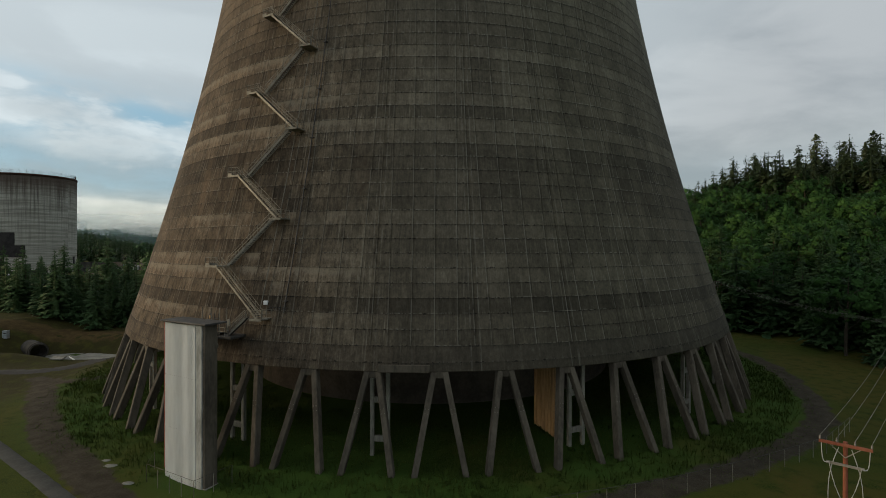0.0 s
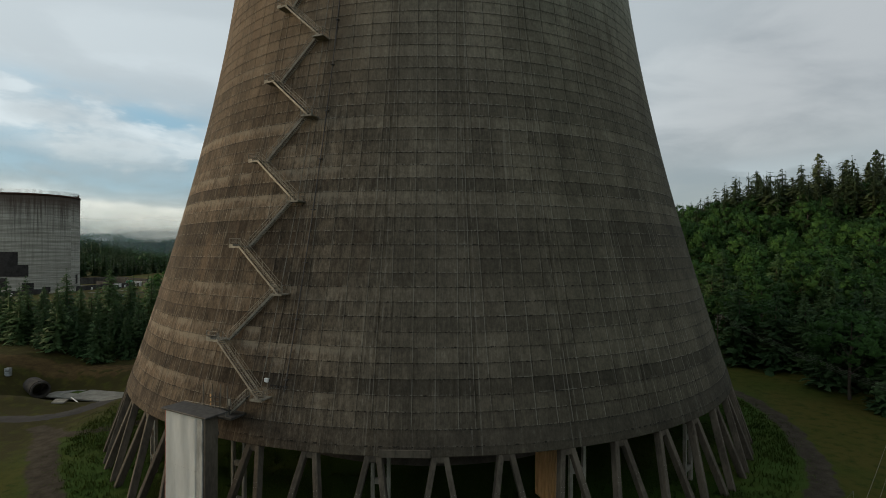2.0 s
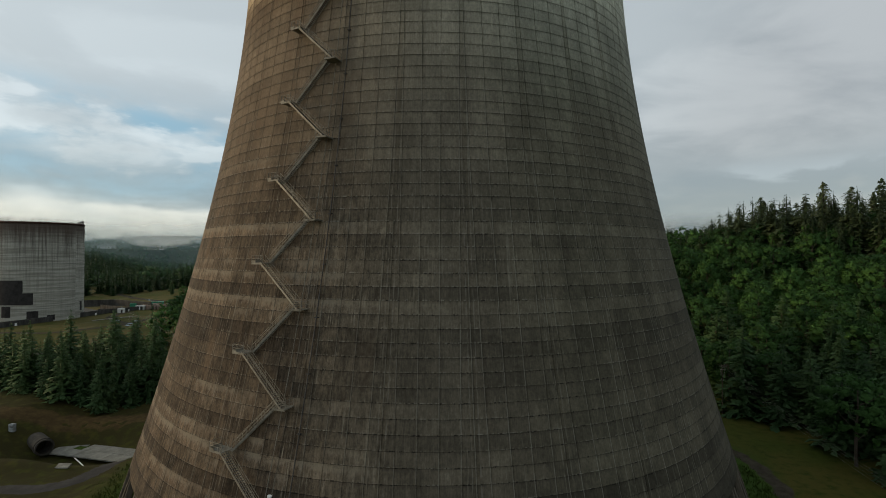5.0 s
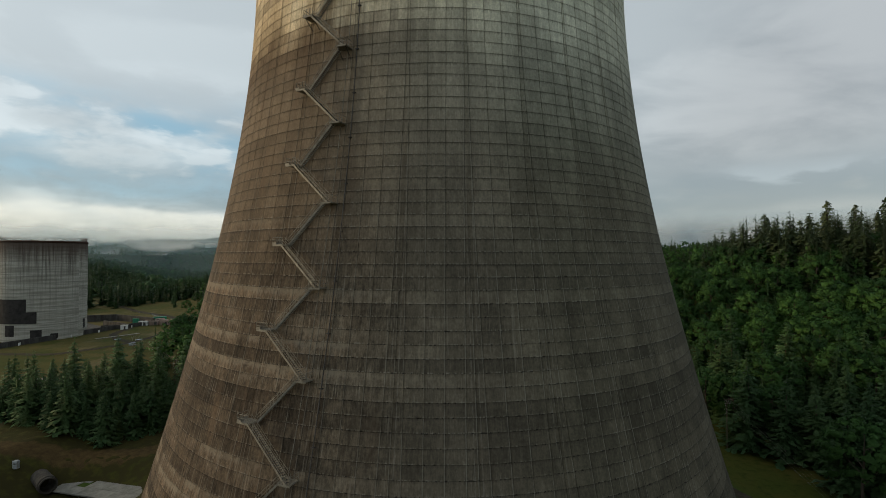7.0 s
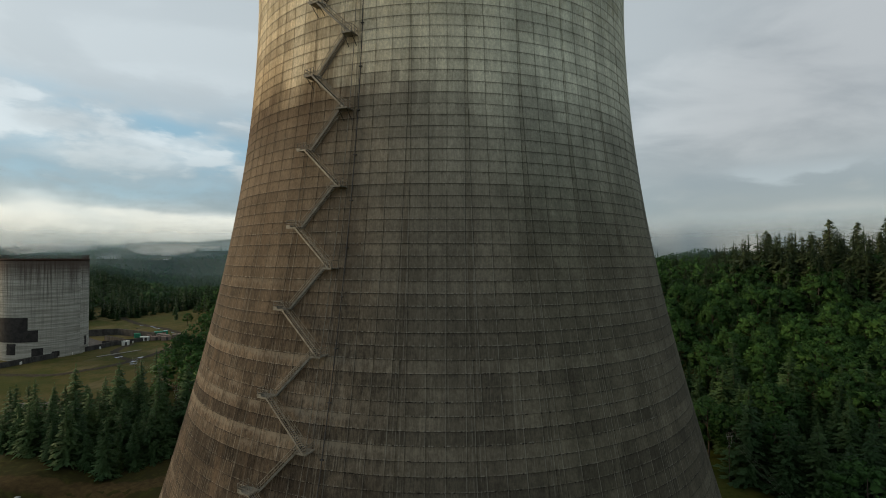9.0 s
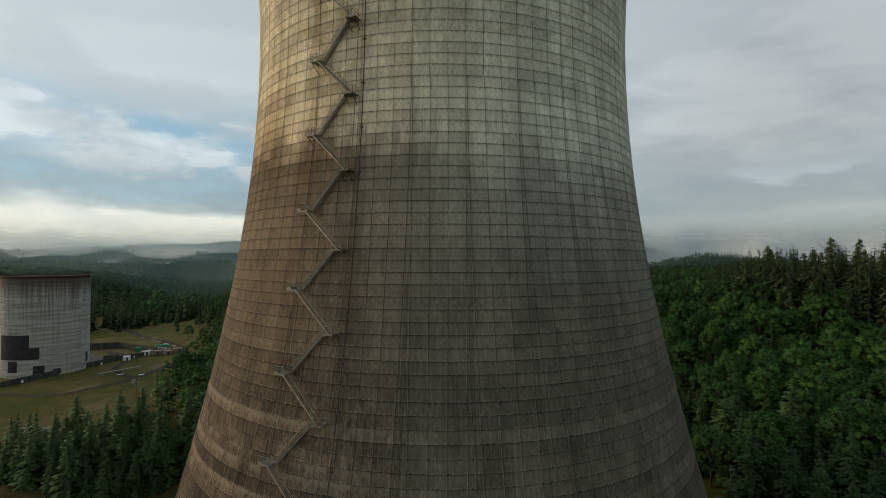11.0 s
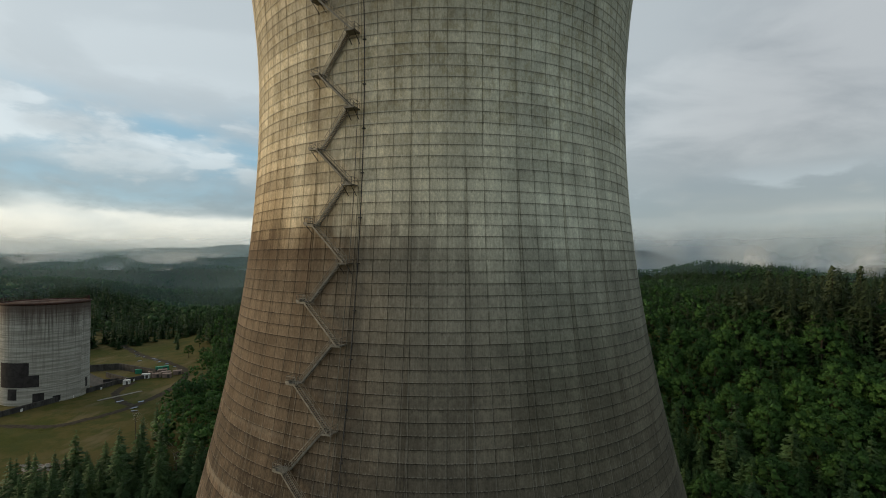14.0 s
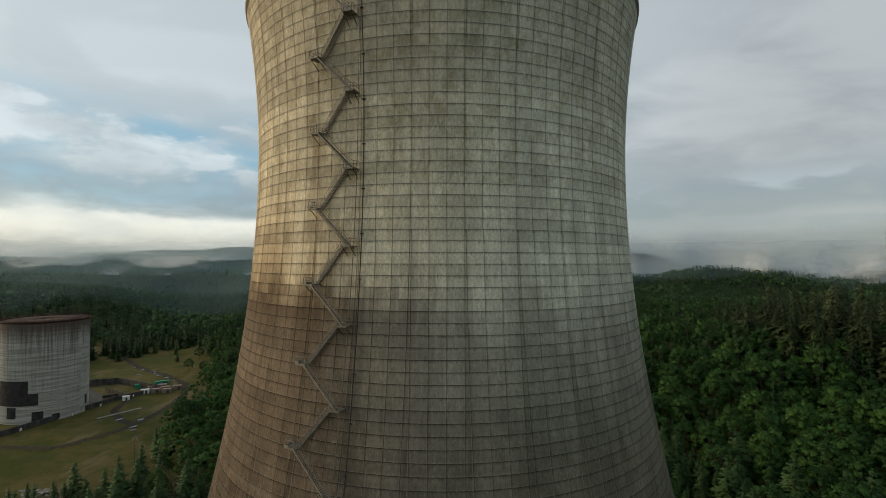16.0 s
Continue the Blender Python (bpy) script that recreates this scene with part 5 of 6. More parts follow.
def giant_crown(seed, H, R, bare, sparse):
    """Old conifer: uneven tiers of drooping boughs hung with small sprays, over a long bare stem."""
    rng = np.random.default_rng(seed)
    C, N, S, D = [], [], [], []
    levels = 58
    tier = rng.uniform(0.40, 1.20, 12)
    for l in range(levels):
        f = (l + rng.uniform(0, 0.9)) / levels
        reach = R * min(1.0, 1.9 * (1 - f)) ** 0.65 * np.interp(f * 11, range(12), tier) + 0.25
        for b in range(9):
            if rng.random() < sparse:
                continue
            a, L = rng.uniform(0, math.tau), reach * rng.uniform(0.55, 1.15)
            z = H * (bare + (1 - bare) * f) + rng.uniform(-0.4, 0.4)
            drop = rng.uniform(0.15, 0.6)
            for t in (0.25, 0.45, 0.65, 0.85, 1.0):
                side = rng.normal(0, 0.16) * L * (1.2 - t)
                C.append((L * t * math.cos(a) - side * math.sin(a), L * t * math.sin(a) + side * math.cos(a), z + L * (0.15 * t - drop * t * t) - rng.uniform(0, 0.5)))
                N.append((math.cos(a) + rng.normal(0, 0.5), math.sin(a) + rng.normal(0, 0.5), rng.normal(0.5, 0.5)))
                S.append(rng.uniform(0.34, 0.72) * (1.15 - 0.35 * f))
                D.append((math.cos(a) * 0.8, math.sin(a) * 0.8, 0.55))
    D = np.array(D)
    V, F = quads(np.array(C), np.array(N), np.array(S), rng, D)
    M = np.repeat(D, 4, 0) + rng.normal(size=(len(V), 3)) * 0.22
    return V, F, M / np.linalg.norm(M, axis=1, keepdims=True)


def cone_crown(seed, H, R, levels, boughs, bare=0.08, droop=0.25, ragged=0.25, segs=3, thin=1.0, broad=1.0, plain=False, twigs=False, pillar=False):
    """Whorls of drooping boughs, each a tapering fringed spray."""
    rng = np.random.default_rng(seed)
    V, F = [], []
    for l in range(levels):
        f = min(0.985, max(0.0, (l + rng.uniform(-0.9, 0.9)) / levels))
        z = H * (bare + (1 - bare) * f)
        reach = R * (min(1.0, 2.1 * (1 - f)) ** 0.7 * rng.uniform(0.55, 1.15) if pillar else (1 - f) ** 0.85) + 0.12
        for b in range(max(3, round(boughs * (1 - 0.45 * f)))):
            if rng.random() > thin:
                continue
            a = rng.uniform(0, math.tau)
            z = H * (bare + (1 - bare) * min(0.99, max(0.0, f + rng.uniform(-0.6, 0.6) / levels)))
            L = reach * rng.uniform(1 - ragged, 1 + ragged * 0.6)
            w = (L * rng.uniform(0.20, 0.34) + 0.10) * broad
            ca, sa = math.cos(a), math.sin(a)
            dz = droop * rng.uniform(0.5, 1.5)
            base = len(V)
            if plain:
                drop = droop * rng.uniform(0.2, 2.0)
                n = len(V)
                for t0, t1 in (((0.0, 0.5), (0.35, 0.78), (0.62, 1.0)) if twigs else ((0.0, 1.0),)):
                    tm, ww = t0 * 0.4 + t1 * 0.6, w * rng.uniform(0.7, 1.3) * (1.0 if t1 < 0.9 or not twigs else 0.7)
                    j = rng.uniform(-0.10, 0.10, 3) * L
                    V += [(L * t * ca - o * ww * sa, L * t * sa + o * ww * ca, z + L * (0.12 * t - drop * t * t) + e) for t, o, e in ((t0, 0, 0.04), (tm, 1, j[0] - ww * 0.3), (t1, 0, j[1]), (tm, -1, j[2] - ww * 0.3))]
                    F += [(n, n + 1, n + 2), (n, n + 2, n + 3)]
                    n += 4
                continue
            for k in range(segs + 1):
                t = k / segs
                x = L * (0.04 + 0.96 * t)
                h = z + L * (0.16 * t - dz * t * t * 1.6)
                ww = w * (0.35 + 1.3 * t) * (1 - t) ** 0.7 + 0.02
                ww *= rng.uniform(0.65, 1.35)
                sg = -ww * 0.35
                V += [(x * ca - ww * sa, x * sa + ww * ca, h + sg), (x * ca, x * sa, h + 0.05), (x * ca + ww * sa, x * sa - ww * ca, h + sg)]
            for k in range(segs):
                p, q = base + 3 * k, base + 3 * (k + 1)
                F += [(p, p + 1, q + 1), (p, q + 1, q), (p + 1, p + 2, q + 2), (p + 1, q + 2, q + 1)]
    # the dense inner foliage
    n = 9 if levels > 10 else 4
    for rr, z0, z1 in ((R * (0.18 if thin < 0.95 else 0.34 if levels > 10 else 0.24), max(bare, 0.04), 0.55), (R * 0.10, 0.40, 0.99 if levels > 10 else 0.82)):
        base = len(V)
        V += [(rr * rng.uniform(0.6, 1.25) * math.cos(k * math.tau / n), rr * rng.uniform(0.6, 1.25) * math.sin(k * math.tau / n), H * (z0 + rng.uniform(-0.03, 0.05))) for k in range(n)] + [(0, 0, H * z1)]
        F += [(base + k, base + (k + 1) % n, base + n) for k in range(n)]
    V, F = np.array(V), np.array(F)
    # sprays shade together as one soft mass round the stem
    N = V * [1, 1, 0]
    N = N / (np.linalg.norm(N, axis=1, keepdims=True) + 0.15) * 0.85 + [0, 0, 0.55] + rng.normal(size=V.shape) * 0.24
    N /= np.linalg.norm(N, axis=1, keepdims=True)
    fn = np.cross(V[F[:, 1]] - V[F[:, 0]], V[F[:, 2]] - V[F[:, 0]])
    back = (fn * N[F].sum(1)).sum(1) < 0
    F[back] = F[back][:, ::-1]
    return V, F, N


def trunk_mesh(seed, H, r, limbs, reach):
    rng = random.Random(seed)
    V, F = [], []

    def add(pts, radii, sides=6):
        me_v = []
        b = len(V)
        for i, p in enumerate(pts):
            d = (pts[min(i + 1, len(pts) - 1)] - pts[max(i - 1, 0)]).normalized()
            u = d.cross(Vector((0.3, 1, 0.2))).normalized()
            w = d.cross(u)
            for k in range(sides):
                V.append(p + radii[i] * (math.cos(k * math.tau / sides) * u + math.sin(k * math.tau / sides) * w))
        for i in range(len(pts) - 1):
            F.extend((b + i * sides + k, b + i * sides + (k + 1) % sides, b + (i + 1) * sides + (k + 1) % sides, b + (i + 1) * sides + k) for k in range(sides))

    bend = Vector((rng.uniform(-0.3, 0.3), rng.uniform(-0.3, 0.3), 0))
    line = [Vector((0, 0, -0.6)), Vector((0, 0, H * 0.3)) + bend, Vector((0, 0, H * 0.65)) - bend * 0.5, Vector((0, 0, H * 0.97))]
    add(line, [r * 1.25, r, r * 0.6, r * 0.08], 7)
    for k in range(limbs):
        a, z = rng.uniform(0, math.tau), H * rng.uniform(0.3, 0.75)
        d = Vector((math.cos(a), math.sin(a), rng.uniform(0.4, 0.9)))
        p = Vector((0, 0, z))
        add([p, p + d * reach * 0.5, p + d * reach * 0.9 + Vector((0, 0, reach * 0.2))], [r * 0.4, r * 0.25, r * 0.05], 5)
    return V, F


def tree_kind(name, label, category, group, trunk, crown, mat):
    t = thing(name, label, category, group, at=(0, 0, -500))
    part("trunk", mesh_of("trunk", *trunk, BARK, True), t)
    me = mesh_of("crown", crown[0], crown[1], mat, len(crown) > 2)
    if len(crown) > 2:
        me.normals_split_custom_set_from_vertices([tuple(n) for n in crown[2]])
    part("crown", me, t)
    return t


ALDERS = [tree_kind("alder_tree", "leafy bright green alder on the wooded slope", "tree", "broadleaf trees", trunk_mesh(s, 15.5, 0.24, 6, 4.2), broad_crown(s, 17, 5.3, 50, 34, 0.33, SMALL_CLUMP), BROAD) for s in range(1, 7)]
SPRUCES = [tree_kind("conifer_tree", "dense dark green young conifer", "tree", "young conifers", trunk_mesh(20 + s, 14, 0.2, 0, 1), cone_crown(20 + s, 15, 3.7, 34, 14, 0.03, 0.22, 0.45, 1, 1.0, 0.50, True, True), YOUNG_NEEDLE) for s in range(6)]
GIANTS = [tree_kind("old_conifer", "tall old conifer with a ragged crown and bare trunk", "tree", "old conifers on the ridge", trunk_mesh(40 + s, 36, 0.5, 5, 2.0), giant_crown(40 + s, 36, 4.2 + 0.4 * s, 0.16 + 0.14 * (s % 3), (0.40, 0.66, 0.52)[s % 3]), OLD_NEEDLE) for s in range(5)]

tree_rng = random.Random(77)
placed = []


def clear(x, y, d):
    for px, py, pd in placed:
        if (px - x) ** 2 + (py - y) ** 2 < ((d + pd) / 2) ** 2:
            return False
    return True


used = set()


def plant(kinds, x, y, scale, spread=0.12):
    src = tree_rng.choice(kinds)
    s = scale * tree_rng.uniform(1 - spread, 1 + spread)
    w = s * tree_rng.uniform(0.88, 1.15)
    m = pose(x, y, float(land(x, y)) - 0.15, tree_rng.uniform(-2, 2), tree_rng.uniform(-2, 2), tree_rng.uniform(0, 360)) @ Matrix.Diagonal((w, w, s, 1))
    if src.name not in used:
        used.add(src.name)
        src.matrix_basis = m
    else:
        copy_thing(src, m)


def field_edge(y):
    """West edge of the wood beside the field."""
    return float(np.interp(y, [60, 75, 130, 190, 260, 300, 335, 420], [-118, -126, -141, -156, -178, -200, -232, -330]))


def cam_az(x, y):
    return math.degrees(math.atan2(x - 2.7, y + 116.6))


counts = {"a": 0, "s": 0}
# wooded hillside: dark conifers along its foot, alders above
tries = 0
rest, slope_trees = [], []
while tries < 26000:
    tries += 1
    r, az = 94 + 180 * tree_rng.random() ** 0.8, tree_rng.uniform(5, 118)
    x, y = r * math.sin(radians(az)), r * math.cos(radians(az))
    ca = cam_az(x, y)
    if y < -45 or ca < 13 or ca > 47 or not (r > 97 + 3 * math.sin(az / 4)):
        continue
    foot = step(150, 118, r)
    con = tree_rng.random() < 0.12 + 0.6 * float(foot)
    d = 4.8 if con else 8.4
    if not clear(x, y, d):
        continue
    placed.append((x, y, d))
    slope_trees.append((math.hypot(x - 2.7, y + 116.6), x, y, con))
# the nearest stand singly, the rest are joined
for far_off, x, y, con in sorted(slope_trees):
    if con and counts["s"] < 110:
        counts["s"] += 1
        plant(SPRUCES, x, y, 1.12, 0.2)
    elif not con and counts["a"] < 165:
        counts["a"] += 1
        plant(ALDERS, x, y, 1.02, 0.22)
    else:
        rest.append((x, y, con))
# left: a belt of young conifers behind the bank
for _ in range(5000):
    x, y = tree_rng.uniform(-175, -88), tree_rng.uniform(14, 74)
    line = 30 - 0.10 * (x + 110)
    if y < line + 0.10 * abs(x + 108) or x < -128 - (74 - y) * 0.9 or math.hypot(x, y) < 104 or y > 84 + 0.2 * x + 20 or not clear(x, y, 4.3):
        continue
    if counts["s"] >= 255:
        break
    counts["s"] += 1
    placed.append((x, y, 4.3))
    plant(SPRUCES, x, y, 0.98, 0.3)
# left: broadleaf wood between field and tower
for _ in range(5000):
    y = tree_rng.uniform(55, 330)
    x = tree_rng.uniform(field_edge(y), -30)
    if cam_az(x, y) > -15 or math.hypot(x, y) < 92 or not clear(x, y, 7.6):
        continue
    placed.append((x, y, 7.6))
    if counts["a"] < 200 and (tree_rng.random() > 0.2):
        counts["a"] += 1
        plant(ALDERS, x, y, 0.78, 0.22)
    else:
        rest.append((x, y, tree_rng.random() < 0.4))
# old giants on the ridge
for (x, y, s) in [(197.6, 191.3, 1.10), (206.8, 151.9, 1.18), (203, 195, 0.98), (224, 176, 1.02), (233, 167, 1.12), (219, 135, 0.98), (236, 148, 0.98), (214, 182, 0.85), (228, 196, 0.9), (240, 185, 0.88), (248, 160, 0.95), (222, 120, 0.85), (251, 140, 0.9), (205, 170, 0.72), (190, 120, 0.6), (243, 210, 0.9), (212, 205, 0.75), (196, 140, 0.62), (186, 158, 0.55), (230, 135, 0.7), (225, 155, 0.7), (240, 130, 0.8), (216, 160, 0.65)]:
    plant(GIANTS, x, y, s, 0.03)
for (x, y) in ((-250, 330), (-205, 268), (-190, 262), (-232, 300), (-260, 352), (-214, 302), (-196, 292)):
    plant(SPRUCES if x < -225 else ALDERS, x, y, 0.6, 0.2)


# ---- woods too far to count ----
def wood_stuff(name, spots, templates, mat, label):
    """Many trees joined: spots of (x, y, scale, template)."""
    rng = np.random.default_rng(len(spots))
    Vs, Fs, Ns, base = [], [], [], 0
    for x, y, s, k in spots:
        V, F = templates[k][:2]
        a = rng.uniform(0, math.tau)
        c, d = math.cos(a), math.sin(a)
        w = s * rng.uniform(0.85, 1.2)
        P = np.stack([(V[:, 0] * c - V[:, 1] * d) * w + x, (V[:, 0] * d + V[:, 1] * c) * w + y, V[:, 2] * s + float(land(x, y)) - 0.3], 1)
        Vs.append(P)
        if len(templates[k]) > 2:
            N = templates[k][2]
            Ns.append(np.stack([N[:, 0] * c - N[:, 1] * d, N[:, 0] * d + N[:, 1] * c, N[:, 2]], 1))
        Fs.append(F + base)
        base += len(V)
    V, F = np.concatenate(Vs), np.concatenate(Fs)
    me = bpy.data.meshes.new(name)
    me.vertices.add(len(V))
    me.vertices.foreach_set("co", V.astype(np.float32).ravel())
    me.loops.add(F.size)
    me.loops.foreach_set("vertex_index", F.astype(np.int32).ravel())
    me.polygons.add(len(F))
    me.polygons.foreach_set("loop_start", np.arange(0, F.size, 3, dtype=np.int32))
    me.materials.append(mat)
    me.update(calc_edges=True)
    if Ns:
        me.polygons.foreach_set("use_smooth", np.ones(len(F), dtype=bool))
        me.normals_split_custom_set_from_vertices(np.concatenate(Ns).astype(np.float32))
    return tagged(new(name, me), label, "woods", kind="stuff")


MID_B = [broad_crown(60 + s, 16, 4.8, 20, 9, 0.58, SMALL_CLUMP) for s in range(4)]
MID_C = [cone_crown(70 + s, 17, 3.2, 18, 9, 0.04, 0.25, 0.4, 1, 1.0, 0.9, True) for s in range(4)]
FAR_B = [broad_crown(80 + s, 15, 5.4, 4, 0, 1.0, SMALL_CLUMP) for s in range(4)]
FAR_C = [cone_crown(90 + s, 16.5, 5.2, 6, 4, 0.03, 0.25, 0.35, 1, 1.0, 1.3, True) for s in range(4)]
wood_stuff("alder_wood", [(x, y, tree_rng.uniform(0.85, 1.25), tree_rng.randrange(4)) for x, y, c in rest if not c], MID_B, BROAD, "bright green broadleaf wood on the hillside")
wood_stuff("conifer_wood", [(x, y, tree_rng.uniform(0.9, 1.4), tree_rng.randrange(4)) for x, y, c in rest if c], MID_C, YOUNG_NEEDLE, "dark conifers scattered through the hillside wood")

mid_b, mid_c, far_b, far_c = [], [], [], []
wr = random.Random(31)


def open_field(x, y):
    return x < field_edge(min(max(y, 60), 420)) and -60 < y and math.hypot(x + 2.7, y + 116.6) < 545 + 30 * math.sin(x / 40) and cam_az(x, y) < -15


WOODS = [(-1, 540, 1300, 4600), (-1, 1300, 2900, 3200), (1, 330, 640, 800), (1, 640, 1500, 3800), (1, 1500, 2700, 400), (0, 350, 1700, 700), (-1, 300, 545, 500)]
for side, d0, d1, n in WOODS:
    for k in range(n):
        d = math.sqrt(wr.uniform(d0 * d0, d1 * d1))
        if side:
            ca = side * wr.uniform(12, 47)
            x, y = 2.7 + d * math.sin(radians(ca)), -116.6 + d * math.cos(radians(ca))
        else:
            ca = wr.uniform(-180, 180)
            x, y = d * math.sin(radians(ca)), d * math.cos(radians(ca))
            if 12 < abs(cam_az(x, y)) < 47:
                continue
        r = math.hypot(x, y)
        if open_field(x, y) or r < 272:
            continue
        con = wobble(x, y, 55, 5.0) + wr.uniform(-0.5, 0.5) > ((-0.55 if d > 660 else -0.45) if ca < 0 else (0.05 if d < 600 else -0.45))
        sc = wr.uniform(0.8, 1.35) * (1.0 if d < 1200 else 0.75)
        near = side and d < 640 and r < 500
        dst = (mid_c if con else mid_b) if near else (far_c if con else far_b)
        dst.append((x, y, sc * (1.2 if con else 1.0), wr.randrange(4)))
# taller conifers along the ridge
ridge = []
for _ in range(1100):
    r, az = wr.uniform(225, 330), wr.uniform(5, 100)
    x, y = r * math.sin(radians(az)), r * math.cos(radians(az))
    ca = cam_az(x, y)
    if 14 < ca < 47 and wr.random() < 0.22 + 0.45 * float(step(23, 31, ca)):
        ridge.append((x, y, wr.uniform(0.8, 1.3) * (1.05 + 0.75 * float(step(26, 32, ca))), wr.randrange(4)))
wood_stuff("ridge_conifer_wood", ridge, [cone_crown(110 + s, 17, 2.9 + 0.35 * s, 24, 11, 0.03, 0.4, 0.5, 1, 0.9, 0.5, True, True, s % 2 == 0) for s in range(4)], OLD_NEEDLE, "tall dark conifers along the ridge line")
wood_stuff("mid_alder_wood", mid_b, MID_B, BROAD, "green broadleaf wood on the far slopes")
wood_stuff("mid_conifer_wood", mid_c, MID_C, NEEDLE, "dark conifer wood on the far slopes")
wood_stuff("far_alder_wood", far_b, FAR_B, MIXED, "green broadleaf woods on distant hills")
wood_stuff("far_conifer_wood", far_c, FAR_C, NEEDLE, "dark conifer woods on distant hills")


# ---- mist over the valleys, and painted haze over far hills ----
def mist_haze_material(name, strength, scale, tint, lo, hi):
    m = Mat(name, 1.0)
    pos = m.node("ShaderNodeNewGeometry").outputs["Position"]
    mp = m.node("ShaderNodeMapping")
    mp.inputs[3].default_value = (1, 1, 2.6)
    m.nt.links.new(pos, mp.inputs[0])
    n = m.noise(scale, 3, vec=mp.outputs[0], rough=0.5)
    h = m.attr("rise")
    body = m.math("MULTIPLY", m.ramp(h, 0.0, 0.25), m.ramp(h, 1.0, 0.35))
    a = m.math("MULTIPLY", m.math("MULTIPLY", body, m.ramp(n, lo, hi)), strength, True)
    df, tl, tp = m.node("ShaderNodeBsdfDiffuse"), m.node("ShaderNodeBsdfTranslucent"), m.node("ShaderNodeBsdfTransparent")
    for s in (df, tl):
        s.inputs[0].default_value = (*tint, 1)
    m1, m2 = m.node("ShaderNodeMixShader"), m.node("ShaderNodeMixShader")
    m1.inputs[0].default_value = 0.5
    m.nt.links.new(df.outputs[0], m1.inputs[1]), m.nt.links.new(tl.outputs[0], m1.inputs[2])
    m.put(m2, 0, a)
    m.nt.links.new(tp.outputs[0], m2.inputs[1]), m.nt.links.new(m1.outputs[0], m2.inputs[2])
    m.nt.links.new(m2.outputs[0], m.nt.nodes["Material Output"].inputs[0])
    return m.m


def mist_haze_bank(radius, z0, z1, strength, scale, tint, lo, hi, a0=-75, a1=75, wave=60.0):
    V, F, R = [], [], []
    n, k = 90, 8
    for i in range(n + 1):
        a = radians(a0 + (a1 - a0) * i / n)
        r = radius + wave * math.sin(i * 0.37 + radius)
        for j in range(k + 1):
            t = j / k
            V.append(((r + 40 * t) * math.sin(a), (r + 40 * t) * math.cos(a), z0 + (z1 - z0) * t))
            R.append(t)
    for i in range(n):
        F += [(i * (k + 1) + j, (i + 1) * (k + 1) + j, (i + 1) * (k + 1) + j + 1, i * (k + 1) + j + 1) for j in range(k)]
    me = mesh_of("mist_haze_bank", V, F, mist_haze_material("mist", strength, scale, tint, lo, hi), True)
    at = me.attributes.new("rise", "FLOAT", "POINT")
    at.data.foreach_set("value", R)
    return tagged(new("mist_haze_bank", me), "thin see-through sheet of mist and painted distance haze over the woods", "mist", "mist banks", "stuff")


# HAZE sheets put the air's bluish haze over far hills; MIST sheets are mist
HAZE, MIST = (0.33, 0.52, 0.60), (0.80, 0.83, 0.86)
mist_haze_bank(780, -40, 190, 0.10, 0.005, HAZE, 0.1, 0.6, a1=10)
mist_haze_bank(1180, -40, 210, 0.11, 0.006, HAZE, 0.1, 0.6, a1=10)
mist_haze_bank(1150, -40, 160, 0.14, 0.005, HAZE, 0.1, 0.6, a0=8)
mist_haze_bank(1240, 25, 140, 0.62, 0.0045, MIST, 0.36, 0.58, a0=33)
mist_haze_bank(1560, 20, 110, 0.55, 0.006, MIST, 0.47, 0.68, a1=10)
mist_haze_bank(1750, -40, 200, 0.20, 0.004, HAZE, 0.1, 0.6, a1=10)
mist_haze_bank(1820, -20, 210, 0.75, 0.003, (0.60, 0.65, 0.69), 0.22, 0.55, a0=8)
mist_haze_bank(2150, 30, 150, 0.8, 0.004, MIST, 0.46, 0.62, a1=10)
mist_haze_bank(3000, 20, 330, 0.60, 0.003, (0.45, 0.58, 0.64), 0.1, 0.6)
mist_haze_bank(3150, -20, 300, 0.85, 0.002, (0.60, 0.65, 0.69), 0.15, 0.50, a0=8)
mist_haze_bank(3900, 40, 235, 0.85, 0.0025, MIST, 0.34, 0.54)


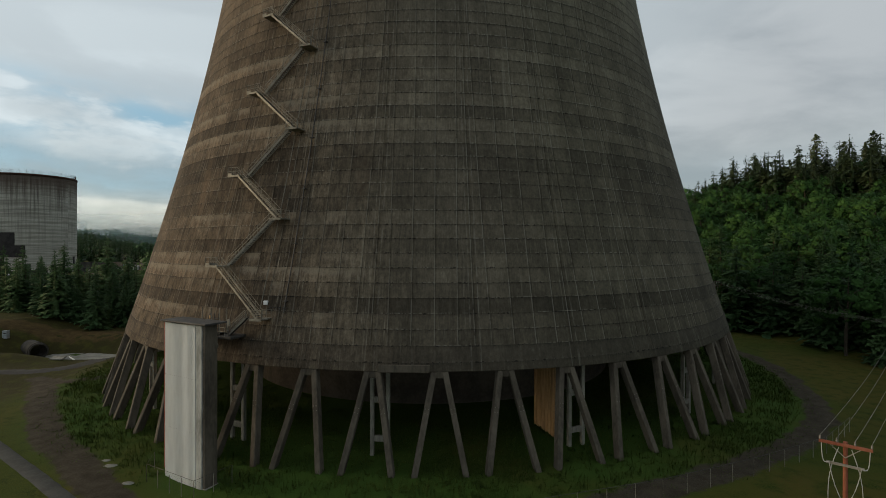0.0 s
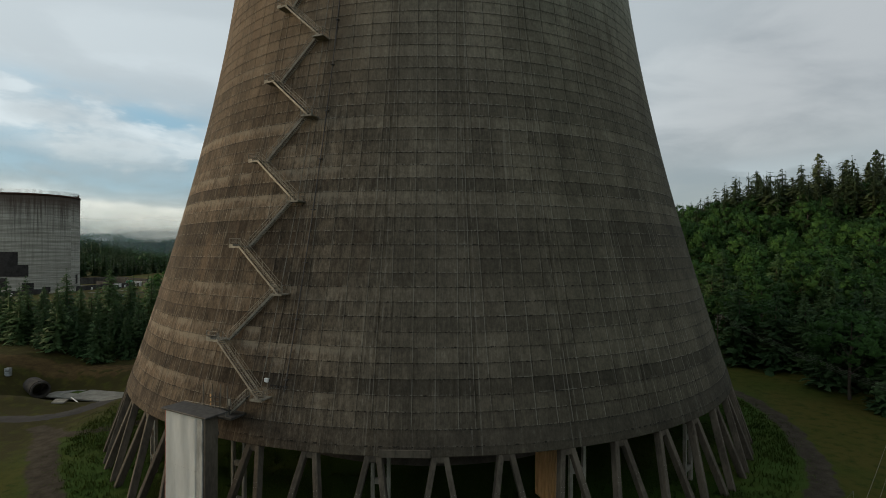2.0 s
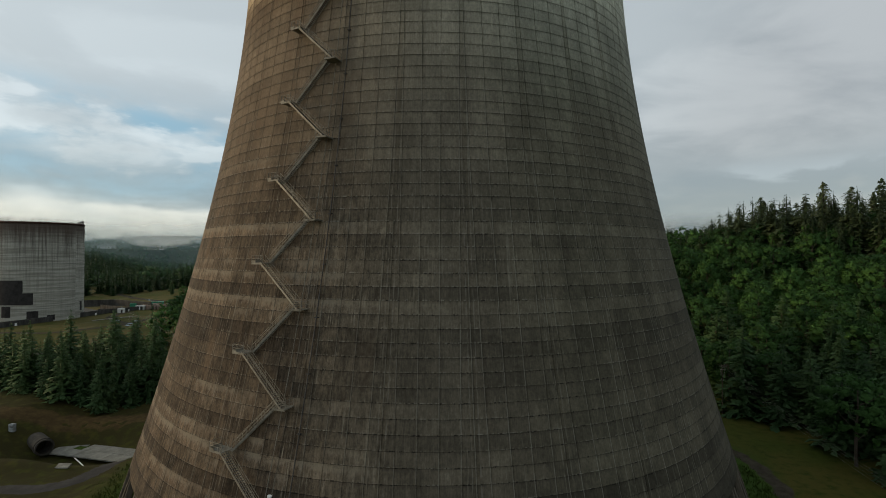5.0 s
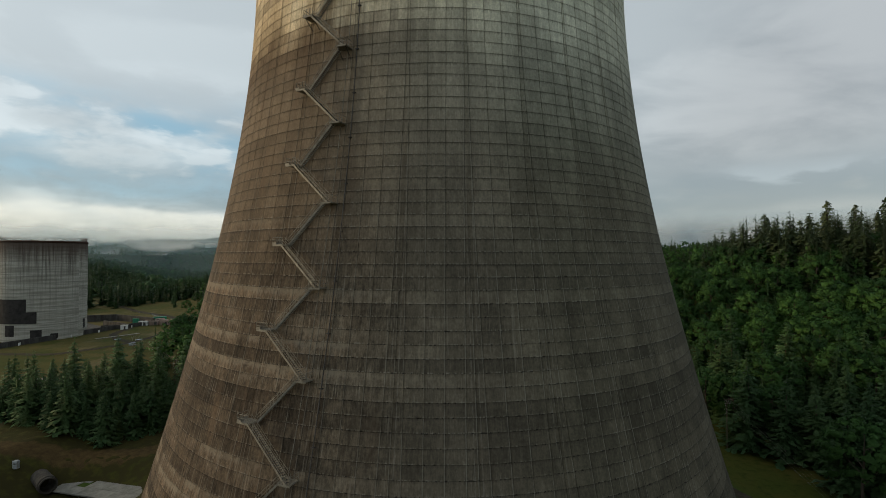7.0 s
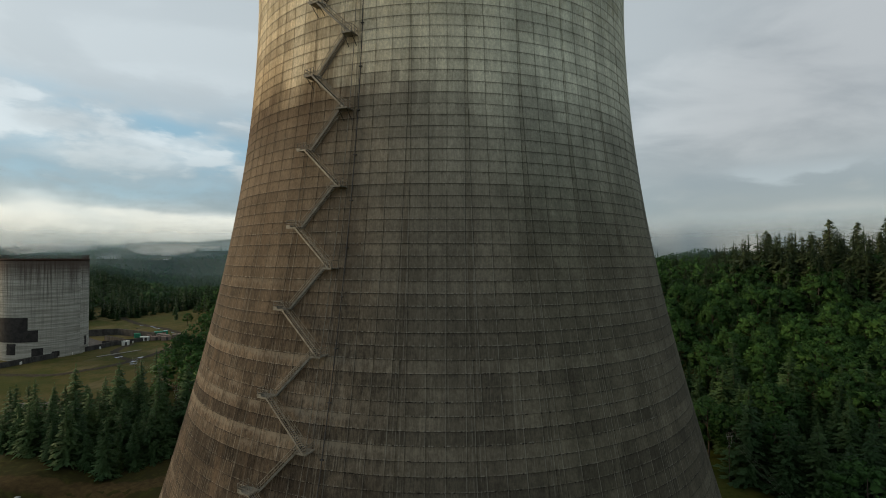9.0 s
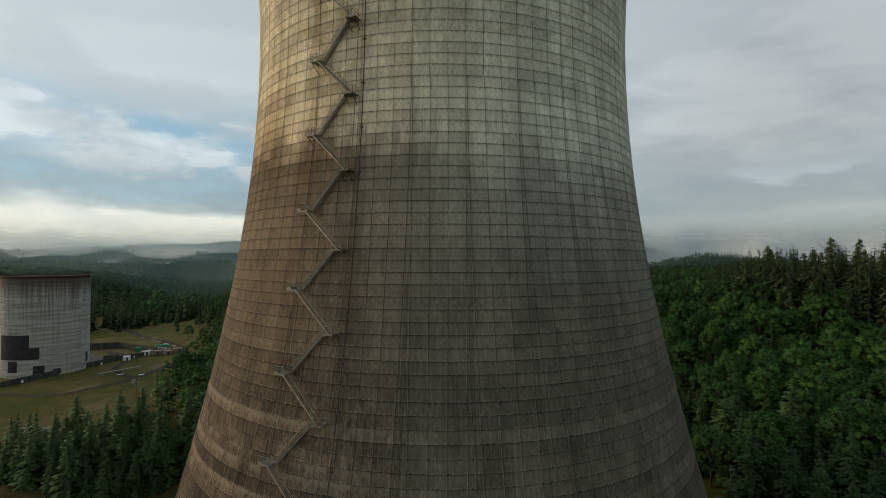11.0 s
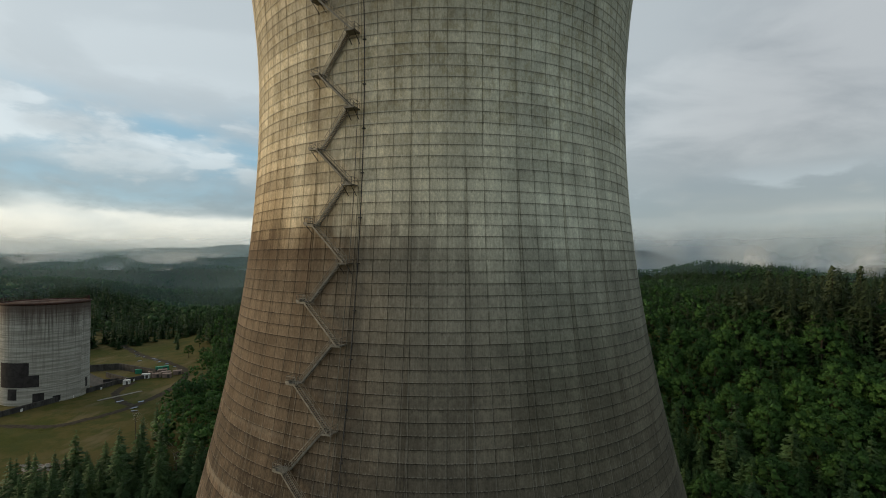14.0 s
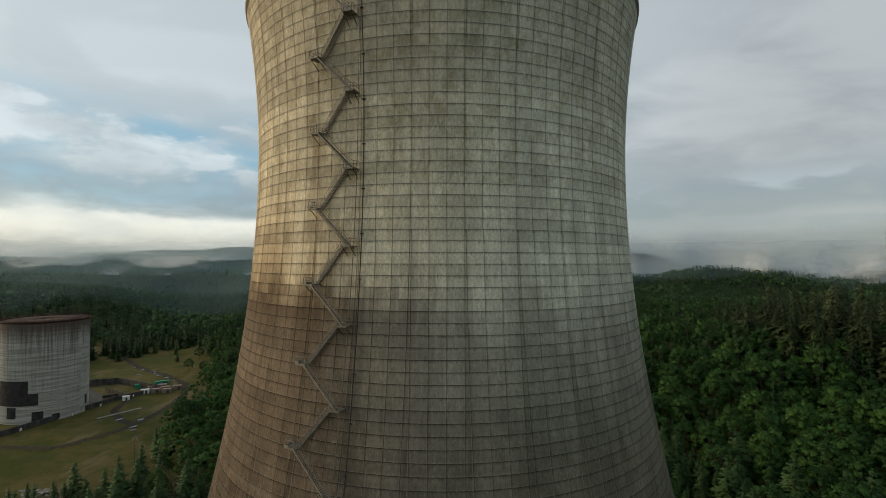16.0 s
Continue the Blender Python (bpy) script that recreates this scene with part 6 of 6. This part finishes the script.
# ---- grass near the tower ----
def tufts():
    """Long grass round the legs and under the tower: clumps of thin leaning blades."""
    gr = np.random.default_rng(8)
    n = 21000
    a, r = np.radians(gr.uniform(-95, 95, n)), 40 + 34 * gr.random(n) ** 0.8
    x, y = r * np.sin(a), -r * np.cos(a)
    keep = (gr.random(n) < 0.45 + 0.55 * (wobble(x, y, 5, 7.0) > 0.0)) & (gr.random(n) > (r - 69) / 5) & (np.hypot(x + 24.5, y + 66.0) > 4.3)
    x, y, r = x[keep], y[keep], r[keep]
    per = 7
    x, y, r = np.repeat(x, per) + gr.normal(0, 0.32, len(x) * per), np.repeat(y, per) + gr.normal(0, 0.32, len(y) * per), np.repeat(r, per)
    h = np.where(r < 70, np.where(r > 60, 0.65, 0.45), 0.25) * gr.uniform(0.4, 1.2, len(x))
    w, t = gr.uniform(0.03, 0.07, len(x)), gr.uniform(0, math.tau, len(x))
    z = land(x, y) - 0.03
    dx, dy = np.cos(t) * w, np.sin(t) * w
    lean = gr.normal(0, 0.22, (2, len(x))) * h
    V = np.stack([np.stack([x - dx, y - dy, z], 1), np.stack([x + dx, y + dy, z], 1), np.stack([x + lean[0], y + lean[1], z + h], 1)], 1).reshape(-1, 3)
    F = np.arange(len(V)).reshape(-1, 3)
    inward = dy * x - dx * y < 0
    F[inward] = F[inward][:, ::-1]
    m = leaf_material("grass_blades", (0.036, 0.066, 0.012), (0.074, 0.100, 0.022), 0.95)
    me = mesh_of("grass", V, F, m, True)
    me.normals_split_custom_set_from_vertices([(0, 0, 1)] * len(V))
    tagged(new("grass", me), "tall rough green grass and weeds", "grass", kind="stuff")


tufts()


# ---- the shell's panels ----
def panels():
    V, F, T, A, H = [], [], [], [], []
    single = 0
    tone_rng = random.Random(3)

    def marks(me, tones, across, halves, alone):
        me.attributes.new("tone", "FLOAT", "FACE").data.foreach_set("value", tones)
        me.attributes.new("across", "FLOAT", "POINT").data.foreach_set("value", across)
        me.attributes.new("halfw", "FLOAT", "FACE").data.foreach_set("value", halves)
        me.attributes.new("single", "FLOAT", "FACE").data.foreach_set("value", [alone] * len(tones))

    for i in range(77):
        shapes = {}
        for a0, a1, strip in pieces_of_lift(i):
            mid, half = ((a0 + a1) / 2 + 180) % 360 - 180, (a1 - a0) / 2
            tone = TONES[i] - ((0.04 if i < 24 else 0.12) if strip else 0)
            hw = radians(half) * float(radius_at(FIRST + LIFT * (i + 0.5)))
            ends = [hw * s for s in (-1, 1, 1, -1)] * 2
            mine = tone + tone_rng.uniform(-0.11, 0.11)
            key = (round(half, 3), strip)
            if key not in shapes:
                shapes[key] = (piece_shape(i, half, strip), None)
            (pv, pf), me = shapes[key]
            if 22 <= i < 55 and -12.5 < mid < 13.0 and single < 300:
                if me is None:
                    me = mesh_of("panel", pv, pf, PANEL_MAT)
                    marks(me, [tone] * len(pf), ends, [hw] * len(pf), 1.0)
                    shapes[key] = ((pv, pf), me)
                part("panel", me, shell, at=Matrix.Rotation(radians(mid), 4, "Z"))
                single += 1
            else:
                c, s, b = math.cos(radians(mid)), math.sin(radians(mid)), len(V)
                V += [(p.x * c - p.y * s, p.x * s + p.y * c, p.z) for p in pv]
                F += [tuple(b + q for q in f) for f in pf]
                T += [mine] * len(pf)
                A += ends
                H += [hw] * len(pf)
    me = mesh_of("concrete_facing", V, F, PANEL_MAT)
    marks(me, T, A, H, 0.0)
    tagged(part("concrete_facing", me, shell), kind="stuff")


panels()
